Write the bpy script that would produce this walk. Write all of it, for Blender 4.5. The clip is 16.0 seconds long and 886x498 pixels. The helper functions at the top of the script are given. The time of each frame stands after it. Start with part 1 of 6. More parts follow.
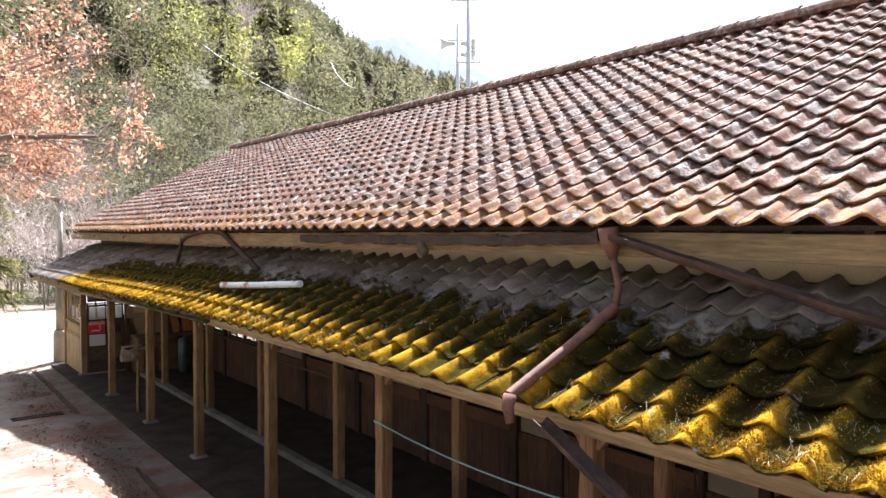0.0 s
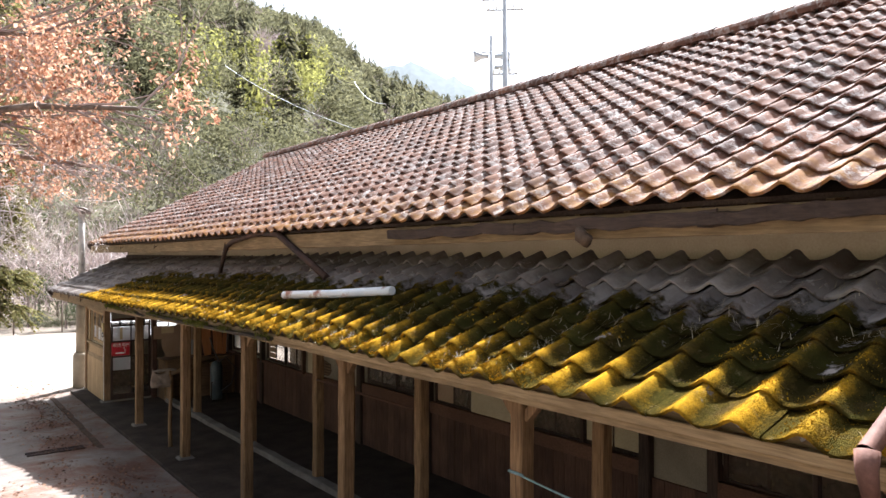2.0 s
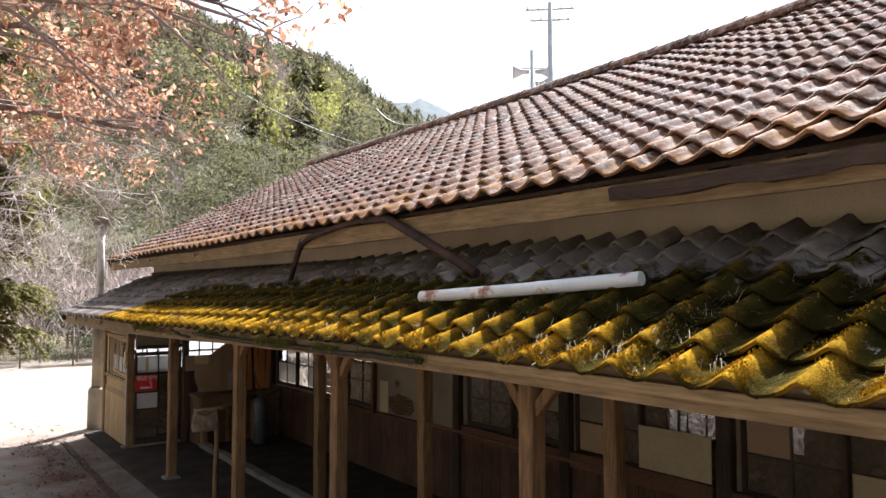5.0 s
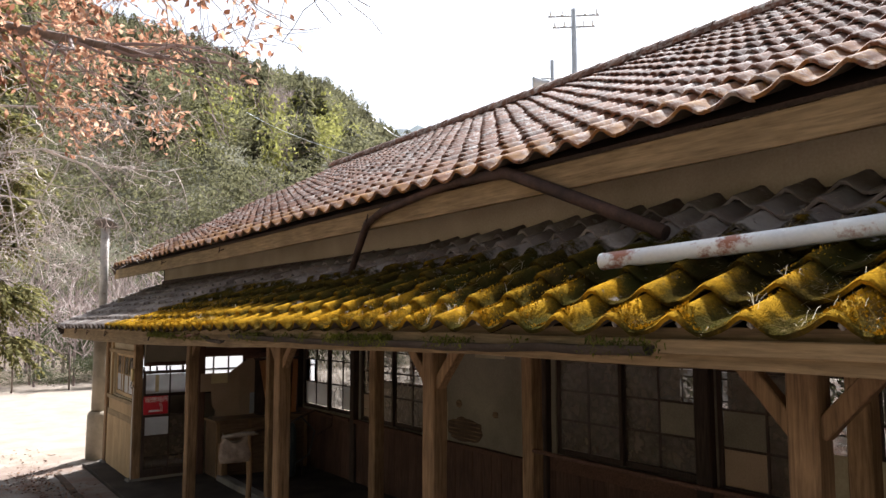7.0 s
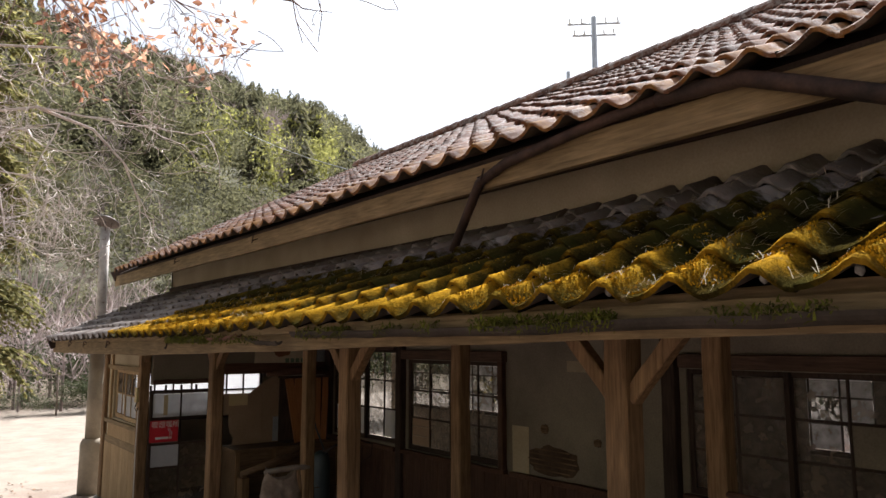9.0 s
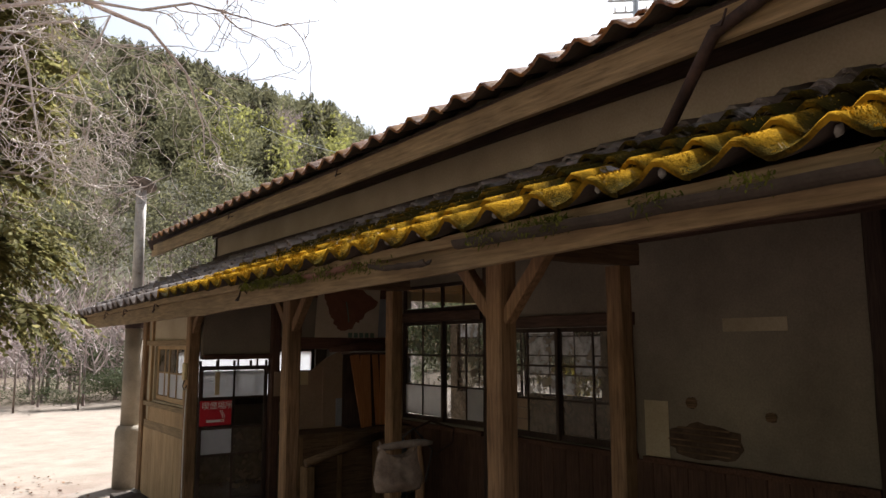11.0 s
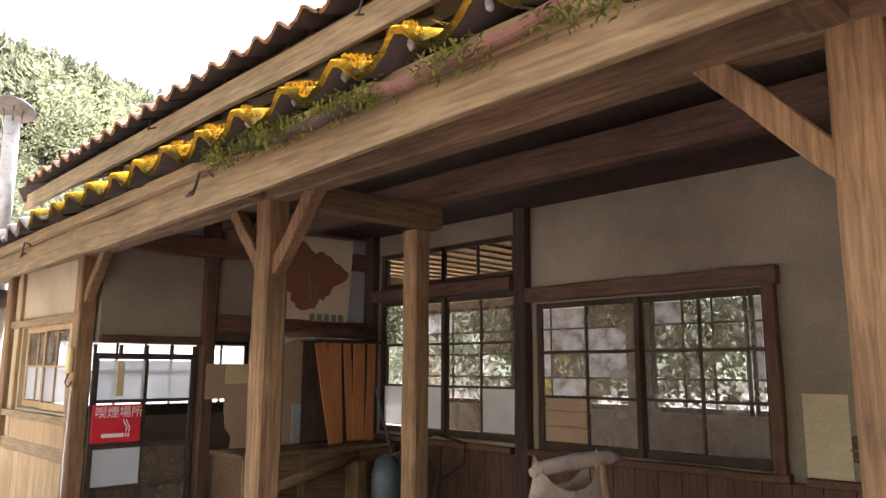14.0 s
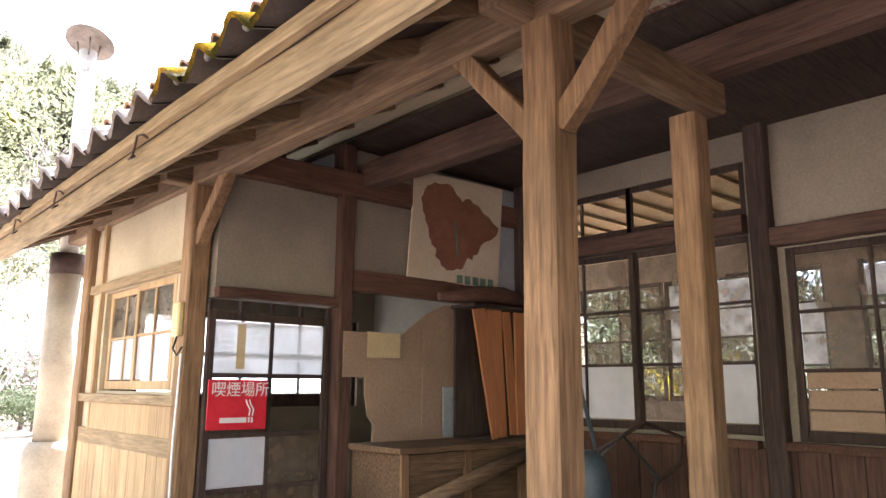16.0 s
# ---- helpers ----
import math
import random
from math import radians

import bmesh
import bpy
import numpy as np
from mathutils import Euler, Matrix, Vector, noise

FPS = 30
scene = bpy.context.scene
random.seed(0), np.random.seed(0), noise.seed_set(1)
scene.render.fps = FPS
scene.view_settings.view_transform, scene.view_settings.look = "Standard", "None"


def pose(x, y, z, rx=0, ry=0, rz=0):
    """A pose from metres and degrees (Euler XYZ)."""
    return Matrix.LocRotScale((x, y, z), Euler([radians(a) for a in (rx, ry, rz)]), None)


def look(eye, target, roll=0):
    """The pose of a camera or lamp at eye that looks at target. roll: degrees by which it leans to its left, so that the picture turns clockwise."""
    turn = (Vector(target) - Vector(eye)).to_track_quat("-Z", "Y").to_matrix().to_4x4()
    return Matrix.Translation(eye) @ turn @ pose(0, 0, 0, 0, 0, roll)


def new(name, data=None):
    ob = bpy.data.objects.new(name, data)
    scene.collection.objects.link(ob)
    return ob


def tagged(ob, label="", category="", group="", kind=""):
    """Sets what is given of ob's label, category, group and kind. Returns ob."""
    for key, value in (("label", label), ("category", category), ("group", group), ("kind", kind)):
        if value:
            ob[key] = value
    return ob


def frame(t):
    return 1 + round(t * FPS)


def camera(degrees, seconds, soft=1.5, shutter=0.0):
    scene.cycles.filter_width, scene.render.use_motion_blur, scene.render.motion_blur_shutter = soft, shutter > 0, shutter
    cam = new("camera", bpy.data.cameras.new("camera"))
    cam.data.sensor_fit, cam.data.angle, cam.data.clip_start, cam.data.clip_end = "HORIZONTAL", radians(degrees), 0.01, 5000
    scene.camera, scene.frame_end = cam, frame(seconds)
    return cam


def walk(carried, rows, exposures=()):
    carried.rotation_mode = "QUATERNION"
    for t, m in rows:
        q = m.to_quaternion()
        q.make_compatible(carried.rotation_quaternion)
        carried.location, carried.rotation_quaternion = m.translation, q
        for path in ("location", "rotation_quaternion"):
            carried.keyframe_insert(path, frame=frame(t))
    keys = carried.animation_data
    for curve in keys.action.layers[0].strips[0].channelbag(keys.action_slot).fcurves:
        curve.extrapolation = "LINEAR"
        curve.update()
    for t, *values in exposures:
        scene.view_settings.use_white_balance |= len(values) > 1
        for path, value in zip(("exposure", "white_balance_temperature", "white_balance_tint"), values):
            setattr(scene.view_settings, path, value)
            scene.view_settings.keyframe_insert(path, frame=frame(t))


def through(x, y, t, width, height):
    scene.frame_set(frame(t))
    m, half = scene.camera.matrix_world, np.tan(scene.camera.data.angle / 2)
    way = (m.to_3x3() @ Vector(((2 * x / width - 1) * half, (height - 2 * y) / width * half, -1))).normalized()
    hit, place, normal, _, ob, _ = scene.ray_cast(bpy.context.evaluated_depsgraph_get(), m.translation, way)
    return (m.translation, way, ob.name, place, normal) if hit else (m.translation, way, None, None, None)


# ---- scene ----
cam = camera(63.1, 16.0)
METRES, EYE, TILT, LEAN, TURN = 15.75, 3.70, -1.7, 0.0, -38.0
ROWS = [
    (0.0, 0.0, 0.0, 0.0, -0.0, 0.0, -0.0),
    (0.5, -0.0143, 0.0296, -0.0063, 0.56, 0.55, -0.02),
    (1.0, -0.0301, 0.0571, -0.0103, 0.66, 1.04, 0.05),
    (1.5, -0.0481, 0.0872, -0.0138, 0.61, 1.53, -0.05),
    (2.0, -0.0687, 0.1133, -0.0165, 1.04, 2.01, -0.01),
    (2.5, -0.0894, 0.1402, -0.02, 1.25, 2.53, -0.08),
    (3.0, -0.1079, 0.166, -0.0243, 1.7, 3.02, -0.01),
    (3.5, -0.1249, 0.1924, -0.0271, 1.93, 3.52, -0.03),
    (6.0, -0.203, 0.3382, -0.0475, 1.51, 5.72, 0.12),
    (6.5, -0.2208, 0.3653, -0.0526, 1.86, 6.25, 0.09),
    (7.0, -0.2338, 0.3914, -0.0545, 1.41, 6.97, 0.12),
    (7.5, -0.2526, 0.4164, -0.058, 1.18, 7.69, 0.08),
    (8.0, -0.2682, 0.4446, -0.0598, 0.87, 8.3, -0.05),
    (10.5, -0.3462, 0.5677, -0.0826, 0.59, 9.54, 0.09),
    (11.0, -0.362, 0.5878, -0.0891, 1.48, 9.29, 0.09),
    (11.5, -0.3729, 0.6141, -0.0928, 1.73, 8.88, 0.1),
    (12.0, -0.3829, 0.6422, -0.0935, 1.6, 8.79, 0.18),
    (12.5, -0.3931, 0.6719, -0.0963, -0.35, 9.37, 0.12),
    (13.0, -0.4046, 0.6986, -0.0995, -2.6, 9.89, 0.15),
    (13.5, -0.4184, 0.7257, -0.1031, -5.4, 10.58, -0.05),
    (14.0, -0.4287, 0.7522, -0.1069, -6.71, 11.09, 0.01),
    (14.5, -0.445, 0.7764, -0.1128, -6.88, 11.68, -0.01),
    (15.0, -0.4636, 0.8037, -0.116, -6.76, 12.22, -0.05),
    (15.5, -0.4799, 0.8296, -0.1218, -5.03, 12.44, -0.13),
    (16.0, -0.4904, 0.856, -0.1246, -4.18, 12.52, -0.15),
]
walk(cam, [(t, pose(0, 0, EYE, TILT, LEAN, TURN) @ pose(METRES * x, METRES * y, METRES * z, 90 + pitch, roll, yaw)) for t, x, y, z, yaw, pitch, roll in ROWS],
     [(0.0, 2.4, 5600, 10), (3.5, 2.15, 5650, 10), (6.0, 1.85, 5750, 10), (8.0, 1.6, 5800, 10), (10.5, 1.4, 5850, 10), (11.5, 1.5, 5800, 10), (12.2, 2.1, 5700, 10), (13.0, 2.95, 5550, 10), (14.0, 3.75, 5450, 10), (16.0, 4.4, 5300, 10)])

# ---- world, sun ----
SUN_AZ, SUN_EL = radians(53), radians(52.0)
world = bpy.data.worlds.new("world")
scene.world = world
world.use_nodes = True
wn = world.node_tree.nodes
sky = wn.new("ShaderNodeTexSky")
sky.sky_type, sky.sun_disc = "NISHITA", False
sky.sun_elevation, sky.sun_rotation = SUN_EL, SUN_AZ
sky.dust_density, sky.air_density, sky.ozone_density = 5.0, 1.0, 0.6
wn["Background"].inputs["Strength"].default_value = 0.062
haze = wn.new("ShaderNodeHueSaturation")
haze.inputs["Saturation"].default_value = 0.2
world.node_tree.links.new(sky.outputs[0], haze.inputs["Color"])
world.node_tree.links.new(haze.outputs[0], wn["Background"].inputs["Color"])
sun = new("sun", bpy.data.lights.new("sun", "SUN"))
sun.data.energy, sun.data.angle, sun.data.color = 5.0, radians(0.6), (1.0, 0.94, 0.85)
SUN_DIR = Vector((math.sin(SUN_AZ) * math.cos(SUN_EL), math.cos(SUN_AZ) * math.cos(SUN_EL), math.sin(SUN_EL)))
sun.matrix_world = look(SUN_DIR * 60, (0, 0, 0))


# ---- materials ----
class Nodes:
    """A small helper round one node material."""

    def __init__(self, name, rough=0.85, metal=0.0, spec=0.2):
        self.mat = bpy.data.materials.new(name)
        self.mat.use_nodes = True
        self.tree = self.mat.node_tree
        self.bsdf = self.tree.nodes["Principled BSDF"]
        self.bsdf.inputs["Roughness"].default_value = rough
        self.bsdf.inputs["Metallic"].default_value = metal
        self.bsdf.inputs["Specular IOR Level"].default_value = 0.5 if rough < 0.6 else spec
        self.pos = self.tree.nodes.new("ShaderNodeNewGeometry")

    def link(self, a, b):
        self.tree.links.new(a, b)

    def coords(self, stretch=(1, 1, 1)):
        m = self.tree.nodes.new("ShaderNodeMapping")
        m.inputs["Scale"].default_value = stretch
        self.link(self.pos.outputs["Position"], m.inputs["Vector"])
        return m.outputs[0]

    def noise(self, scale, stretch=(1, 1, 1), detail=4, rough=0.55, warp=0.0):
        n = self.tree.nodes.new("ShaderNodeTexNoise")
        n.inputs["Scale"].default_value, n.inputs["Detail"].default_value = scale, detail
        n.inputs["Roughness"].default_value, n.inputs["Distortion"].default_value = rough, warp
        self.link(self.coords(stretch), n.inputs["Vector"])
        return n.outputs[0]

    def ramp(self, fac, stops):
        r = self.tree.nodes.new("ShaderNodeValToRGB")
        e = r.color_ramp.elements
        while len(e) < len(stops):
            e.new(0.5)
        for k, (p, c) in enumerate(stops):
            e[k].position = p
            e[k].color = (*c, 1) if isinstance(c, tuple) else (c, c, c, 1)
        self.link(fac, r.inputs[0])
        return r.outputs[0]

    def mix(self, fac, a, b, kind="MIX"):
        m = self.tree.nodes.new("ShaderNodeMix")
        m.data_type, m.blend_type = "RGBA", kind
        for v, k in ((fac, 0), (a, 6), (b, 7)):
            if isinstance(v, (int, float)):
                m.inputs[k].default_value = v if k == 0 else (v, v, v, 1)
            elif isinstance(v, tuple):
                m.inputs[k].default_value = (*v, 1)
            else:
                self.link(v, m.inputs[k])
        return m.outputs[2]

    def math(self, op, a, b=0.0):
        m = self.tree.nodes.new("ShaderNodeMath")
        m.operation = op
        for k, v in enumerate((a, b)):
            if isinstance(v, (int, float)):
                m.inputs[k].default_value = v
            else:
                self.link(v, m.inputs[k])
        return m.outputs[0]

    def random(self):
        o = self.tree.nodes.new("ShaderNodeObjectInfo")
        return self.math("FRACT", self.math("ADD", o.outputs["Random"], self.pos.outputs["Random Per Island"]))

    def axis(self, k):
        s = self.tree.nodes.new("ShaderNodeSeparateXYZ")
        self.link(self.pos.outputs["Position"], s.inputs[0])
        return s.outputs[k]

    def done(self, colour, height=None, strength=0.3, dist=0.01, rough=None):
        self.link(colour, self.bsdf.inputs["Base Color"])
        if rough is not None:
            self.link(rough, self.bsdf.inputs["Roughness"])
        if height is not None:
            b = self.tree.nodes.new("ShaderNodeBump")
            b.inputs["Strength"].default_value, b.inputs["Distance"].default_value = strength, dist
            self.link(height, b.inputs["Height"])
            self.link(b.outputs[0], self.bsdf.inputs["Normal"])
        return self.mat


def wood(name, dark, light, along, rough=0.8, stain=0.5):
    n = Nodes(name, rough)
    st = [9.0, 9.0, 9.0]
    st[along] = 0.6
    grain = n.noise(6, tuple(st), 6, 0.65, 0.4)
    fine = n.noise(30, tuple(st), 3)
    blot = n.noise(1.7, (1, 1, 1), 5)
    c = n.ramp(grain, [(0.3, dark), (0.72, light)])
    c = n.mix(n.ramp(blot, [(0.42, 0.0), (0.7, stain)]), c, tuple(v * 0.45 for v in dark))
    c = n.mix(0.25, c, n.ramp(n.random(), [(0.0, 0.25), (1.0, 0.95)]), "SOFT_LIGHT")
    return n.done(c, n.mix(0.5, grain, fine), 0.35, 0.006)


def plain(name, cols, scale=3.0, rough=0.85, bump=0.2, metal=0.0, spots=None, fine=60):
    n = Nodes(name, rough, metal)
    a = n.noise(scale, (1, 1, 1), 6, 0.6)
    b = n.noise(fine, (1, 1, 1), 3)
    c = n.ramp(a, [(0.32, cols[0]), (0.68, cols[1])])
    c = n.mix(0.18, c, n.ramp(b, [(0.3, 0.1), (0.7, 0.9)]), "SOFT_LIGHT")
    if spots:
        s = n.noise(scale * 2.3, (1, 1, 1), 8, 0.7)
        c = n.mix(n.ramp(s, [(spots[1], 0.0), (spots[1] + 0.08, 1.0)]), c, spots[0])
    return n.done(c, n.mix(0.5, a, b), bump, 0.008)


WOOD_D, WOOD_L = (0.08, 0.05, 0.03), (0.23, 0.15, 0.085)
M = {
    "wx": wood("weathered_wood_across", WOOD_D, WOOD_L, 0), "wy": wood("weathered_wood_along", WOOD_D, WOOD_L, 1),
    "wz": wood("weathered_wood_upright", (0.11, 0.066, 0.034), (0.33, 0.205, 0.105), 2),
    "fy": wood("pale_board_along", (0.14, 0.10, 0.055), (0.34, 0.245, 0.135), 1, 0.8, 0.35),
    "fz": wood("pale_board_upright", (0.28, 0.19, 0.10), (0.52, 0.37, 0.2), 2, 0.8, 0.35),
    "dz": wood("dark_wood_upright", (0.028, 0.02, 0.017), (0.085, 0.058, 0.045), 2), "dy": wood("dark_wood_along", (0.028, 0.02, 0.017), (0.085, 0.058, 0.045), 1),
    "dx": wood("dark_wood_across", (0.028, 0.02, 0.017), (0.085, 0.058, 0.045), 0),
    "rz": wood("reddish_wood_upright", (0.052, 0.029, 0.021), (0.13, 0.072, 0.049), 2), "ry": wood("reddish_wood_along", (0.055, 0.034, 0.026), (0.14, 0.085, 0.060), 1), "rx": wood("reddish_wood_across", (0.065, 0.034, 0.024), (0.16, 0.085, 0.056), 0),
    "plaster": plain("cream_plaster", ((0.17, 0.145, 0.11), (0.28, 0.245, 0.185)), 1.1, 0.9, 0.15, spots=((0.30, 0.22, 0.15), 0.66)),
    "plaster_y": plain("ochre_plaster", ((0.34, 0.285, 0.19), (0.46, 0.39, 0.27)), 1.3, 0.9, 0.15, spots=((0.34, 0.26, 0.16), 0.68)),
    "earth": plain("shade_darkened_earth", ((0.024, 0.018, 0.014), (0.058, 0.044, 0.034)), 2.5, 0.95, 0.5, fine=40),
    "lath": plain("bare_clay", ((0.055, 0.037, 0.027), (0.105, 0.072, 0.05)), 9, 0.95, 0.6),
    "galv": plain("galvanised_metal", ((0.50, 0.50, 0.50), (0.72, 0.72, 0.72)), 4, 0.42, 0.1, 0.75, spots=((0.25, 0.10, 0.05), 0.66)),
    "chimney": plain("stained_pipe", ((0.34, 0.31, 0.28), (0.62, 0.58, 0.53)), 5, 0.7, 0.2, 0.15, spots=((0.17, 0.11, 0.08), 0.60)),
    "whitepipe": plain("white_painted_pipe", ((0.55, 0.59, 0.64), (0.74, 0.77, 0.80)), 2.0, 0.5, 0.1, 0.0, spots=((0.26, 0.10, 0.06), 0.56)),
    "captin": plain("weathered_tin", ((0.08, 0.066, 0.06), (0.20, 0.17, 0.155)), 7, 0.6, 0.2, 0.3, spots=((0.13, 0.085, 0.065), 0.64)),
    "rust": plain("rusty_brown_metal", ((0.085, 0.045, 0.035), (0.2, 0.10, 0.075)), 6, 0.75, 0.3, 0.2, spots=((0.30, 0.16, 0.11), 0.66)),
    "darkmetal": plain("dark_rusted_metal", ((0.03, 0.022, 0.02), (0.09, 0.055, 0.045)), 6, 0.75, 0.3, 0.2),
    "concrete": plain("old_concrete", ((0.10, 0.088, 0.075), (0.20, 0.18, 0.155)), 2.2, 0.92, 0.35, spots=((0.14, 0.12, 0.085), 0.62)),
    "mortar": plain("grey_mortar", ((0.13, 0.12, 0.11), (0.27, 0.255, 0.24)), 30, 0.9, 0.3),
    "barrel": plain("grimy_concrete_pipe", ((0.22, 0.19, 0.15), (0.36, 0.31, 0.24)), 3.0, 0.9, 0.3),
    "card": plain("brown_cardboard", ((0.30, 0.21, 0.14), (0.36, 0.26, 0.18)), 2.0, 0.85, 0.06),
    "card2": plain("faded_yellow_paper", ((0.50, 0.40, 0.22), (0.58, 0.47, 0.28)), 4.0, 0.85, 0.06),
    "orange": wood("orange_veneer", (0.30, 0.11, 0.035), (0.44, 0.19, 0.07), 2, 0.55, 0.2),
    "map": plain("aged_board", ((0.50, 0.42, 0.29), (0.60, 0.52, 0.38)), 2.0, 0.8, 0.08),
    "mapbrown": plain("brown_map_paint", ((0.17, 0.075, 0.045), (0.24, 0.11, 0.065)), 5.0, 0.75, 0.08),
    "mapgreen": plain("faded_green_paint", ((0.10, 0.16, 0.12), (0.16, 0.22, 0.17)), 5.0, 0.75, 0.0),
    "greypanel": plain("grey_blue_panel", ((0.27, 0.29, 0.30), (0.36, 0.38, 0.39)), 3.0, 0.7, 0.08),
    "red": plain("red_sign_plate", ((0.52, 0.015, 0.03), (0.60, 0.03, 0.045)), 5.0, 0.4, 0.03),
    "white": plain("white_sign_paint", ((0.78, 0.76, 0.72), (0.85, 0.83, 0.8)), 8.0, 0.5, 0.02),
    "bluegrey": plain("blue_grey_enamel", ((0.035, 0.05, 0.058), (0.07, 0.09, 0.10)), 5.0, 0.5, 0.05),
    "black": plain("black_plastic", ((0.012, 0.012, 0.012), (0.03, 0.028, 0.027)), 5.0, 0.5, 0.05),
    "ivory": plain("ivory_plastic", ((0.50, 0.40, 0.18), (0.58, 0.47, 0.22)), 6.0, 0.5, 0.03),
    "rope": plain("blue_green_rope", ((0.16, 0.26, 0.27), (0.26, 0.36, 0.36)), 30, 0.9, 0.1),
    "log": plain("bleached_driftwood", ((0.11, 0.085, 0.065), (0.26, 0.215, 0.17)), 5, 0.85, 0.4),
    "bark": plain("grey_bark", ((0.10, 0.075, 0.06), (0.24, 0.19, 0.16)), 9, 0.9, 0.5),
    "twig": plain("pale_twigs", ((0.42, 0.35, 0.31), (0.70, 0.62, 0.57)), 9, 0.9, 0.1),
    "straw": plain("dry_straw", ((0.28, 0.22, 0.13), (0.48, 0.40, 0.27)), 9, 0.9, 0.0),
    "under": plain("dark_brown_matt", ((0.035, 0.028, 0.022), (0.07, 0.055, 0.045)), 4, 0.95, 0.2),
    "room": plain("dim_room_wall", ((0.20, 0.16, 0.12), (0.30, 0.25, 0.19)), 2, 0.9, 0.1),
    "greenmoss": plain("dark_green_moss", ((0.030, 0.035, 0.010), (0.16, 0.17, 0.02)), 9, 0.95, 0.9, fine=110),
    "pole": plain("grey_steel_pole", ((0.42, 0.43, 0.45), (0.55, 0.56, 0.58)), 3, 0.5, 0.05, 0.4),
}


def glass(name):
    n = Nodes(name, 0.06)
    n.bsdf.inputs["Transmission Weight"].default_value = 1.0
    n.bsdf.inputs["IOR"].default_value = 1.12
    n.bsdf.inputs["Base Color"].default_value = (0.86, 0.86, 0.83, 1)
    return n.mat


M["glass"] = glass("old_window_glass")


def hazy_pane(name, cols, through, clear):
    """A pane that scatters part of the light through and lets part straight through."""
    n = Nodes(name, 0.3)
    a = n.noise(4.0, (1, 1, 1), 6, 0.65)
    c = n.ramp(a, [(0.3, cols[0]), (0.7, cols[1])])
    n.link(c, n.bsdf.inputs["Base Color"])
    t, e = n.tree.nodes.new("ShaderNodeBsdfTranslucent"), n.tree.nodes.new("ShaderNodeBsdfTransparent")
    n.link(c, t.inputs[0])
    s, u = n.tree.nodes.new("ShaderNodeMixShader"), n.tree.nodes.new("ShaderNodeMixShader")
    s.inputs[0].default_value = through
    n.link(n.bsdf.outputs[0], s.inputs[1])
    n.link(t.outputs[0], s.inputs[2])
    n.link(n.math("MULTIPLY", n.ramp(n.noise(9.0, (1, 1, 1), 5), [(0.35, 0.4), (0.65, 1.0)]), clear), u.inputs[0])
    n.link(s.outputs[0], u.inputs[1])
    n.link(e.outputs[0], u.inputs[2])
    n.link(u.outputs[0], n.tree.nodes["Material Output"].inputs[0])
    return n.mat


M["frosted"] = hazy_pane("frosted_glass_white", ((0.68, 0.68, 0.70), (0.80, 0.80, 0.81)), 0.55, 0.08)
M["dirtyglass"] = hazy_pane("grimy_pane", ((0.10, 0.075, 0.05), (0.22, 0.165, 0.11)), 0.3, 0.55)


def leafy(name, cols, rough=0.75, trans=0.25):
    n = Nodes(name, rough)
    a = n.noise(0.35, (1, 1, 1), 3)
    c = n.ramp(n.math("FRACT", n.math("ADD", n.random(), n.math("MULTIPLY", a, 0.5))), [(0.0, cols[0]), (0.5, cols[1]), (1.0, cols[2])])
    n.bsdf.inputs["Subsurface Weight"].default_value = 0.0
    t = n.tree.nodes.new("ShaderNodeBsdfTranslucent")
    s = n.tree.nodes.new("ShaderNodeMixShader")
    s.inputs[0].default_value = trans
    n.link(c, t.inputs[0])
    n.link(c, n.bsdf.inputs["Base Color"])
    n.link(n.bsdf.outputs[0], s.inputs[1])
    n.link(t.outputs[0], s.inputs[2])
    n.link(s.outputs[0], n.tree.nodes["Material Output"].inputs[0])
    return n.mat


M["oakleaf"] = leafy("dry_oak_leaves", ((0.23, 0.10, 0.058), (0.46, 0.245, 0.15), (0.63, 0.42, 0.29)), 0.8, 0.5)
M["deadleaf"] = leafy("dead_ground_leaves", ((0.07, 0.035, 0.022), (0.15, 0.08, 0.05), (0.27, 0.16, 0.10)), 0.9, 0.15)
M["cedar"] = leafy("cedar_fronds", ((0.11, 0.105, 0.04), (0.20, 0.185, 0.065), (0.33, 0.285, 0.12)), 0.85, 0.55)
M["conifer"] = leafy("conifer_forest", ((0.090, 0.088, 0.050), (0.125, 0.118, 0.066), (0.165, 0.148, 0.085)), 0.9, 0.5)
M["broadleaf"] = leafy("evergreen_broadleaf", ((0.092, 0.090, 0.048), (0.14, 0.132, 0.070), (0.20, 0.185, 0.10)), 0.9, 0.5)
M["bamboo"] = leafy("yellow_green_bamboo", ((0.17, 0.17, 0.055), (0.27, 0.26, 0.075), (0.37, 0.35, 0.11)), 0.85, 0.45)
M["bare"] = leafy("bare_grey_wood", ((0.22, 0.17, 0.155), (0.34, 0.27, 0.25), (0.46, 0.38, 0.36)), 0.9, 0.2)
M["yellowleaf"] = leafy("yellow_shrub_leaves", ((0.40, 0.30, 0.02), (0.55, 0.43, 0.03), (0.65, 0.55, 0.07)), 0.75, 0.3)


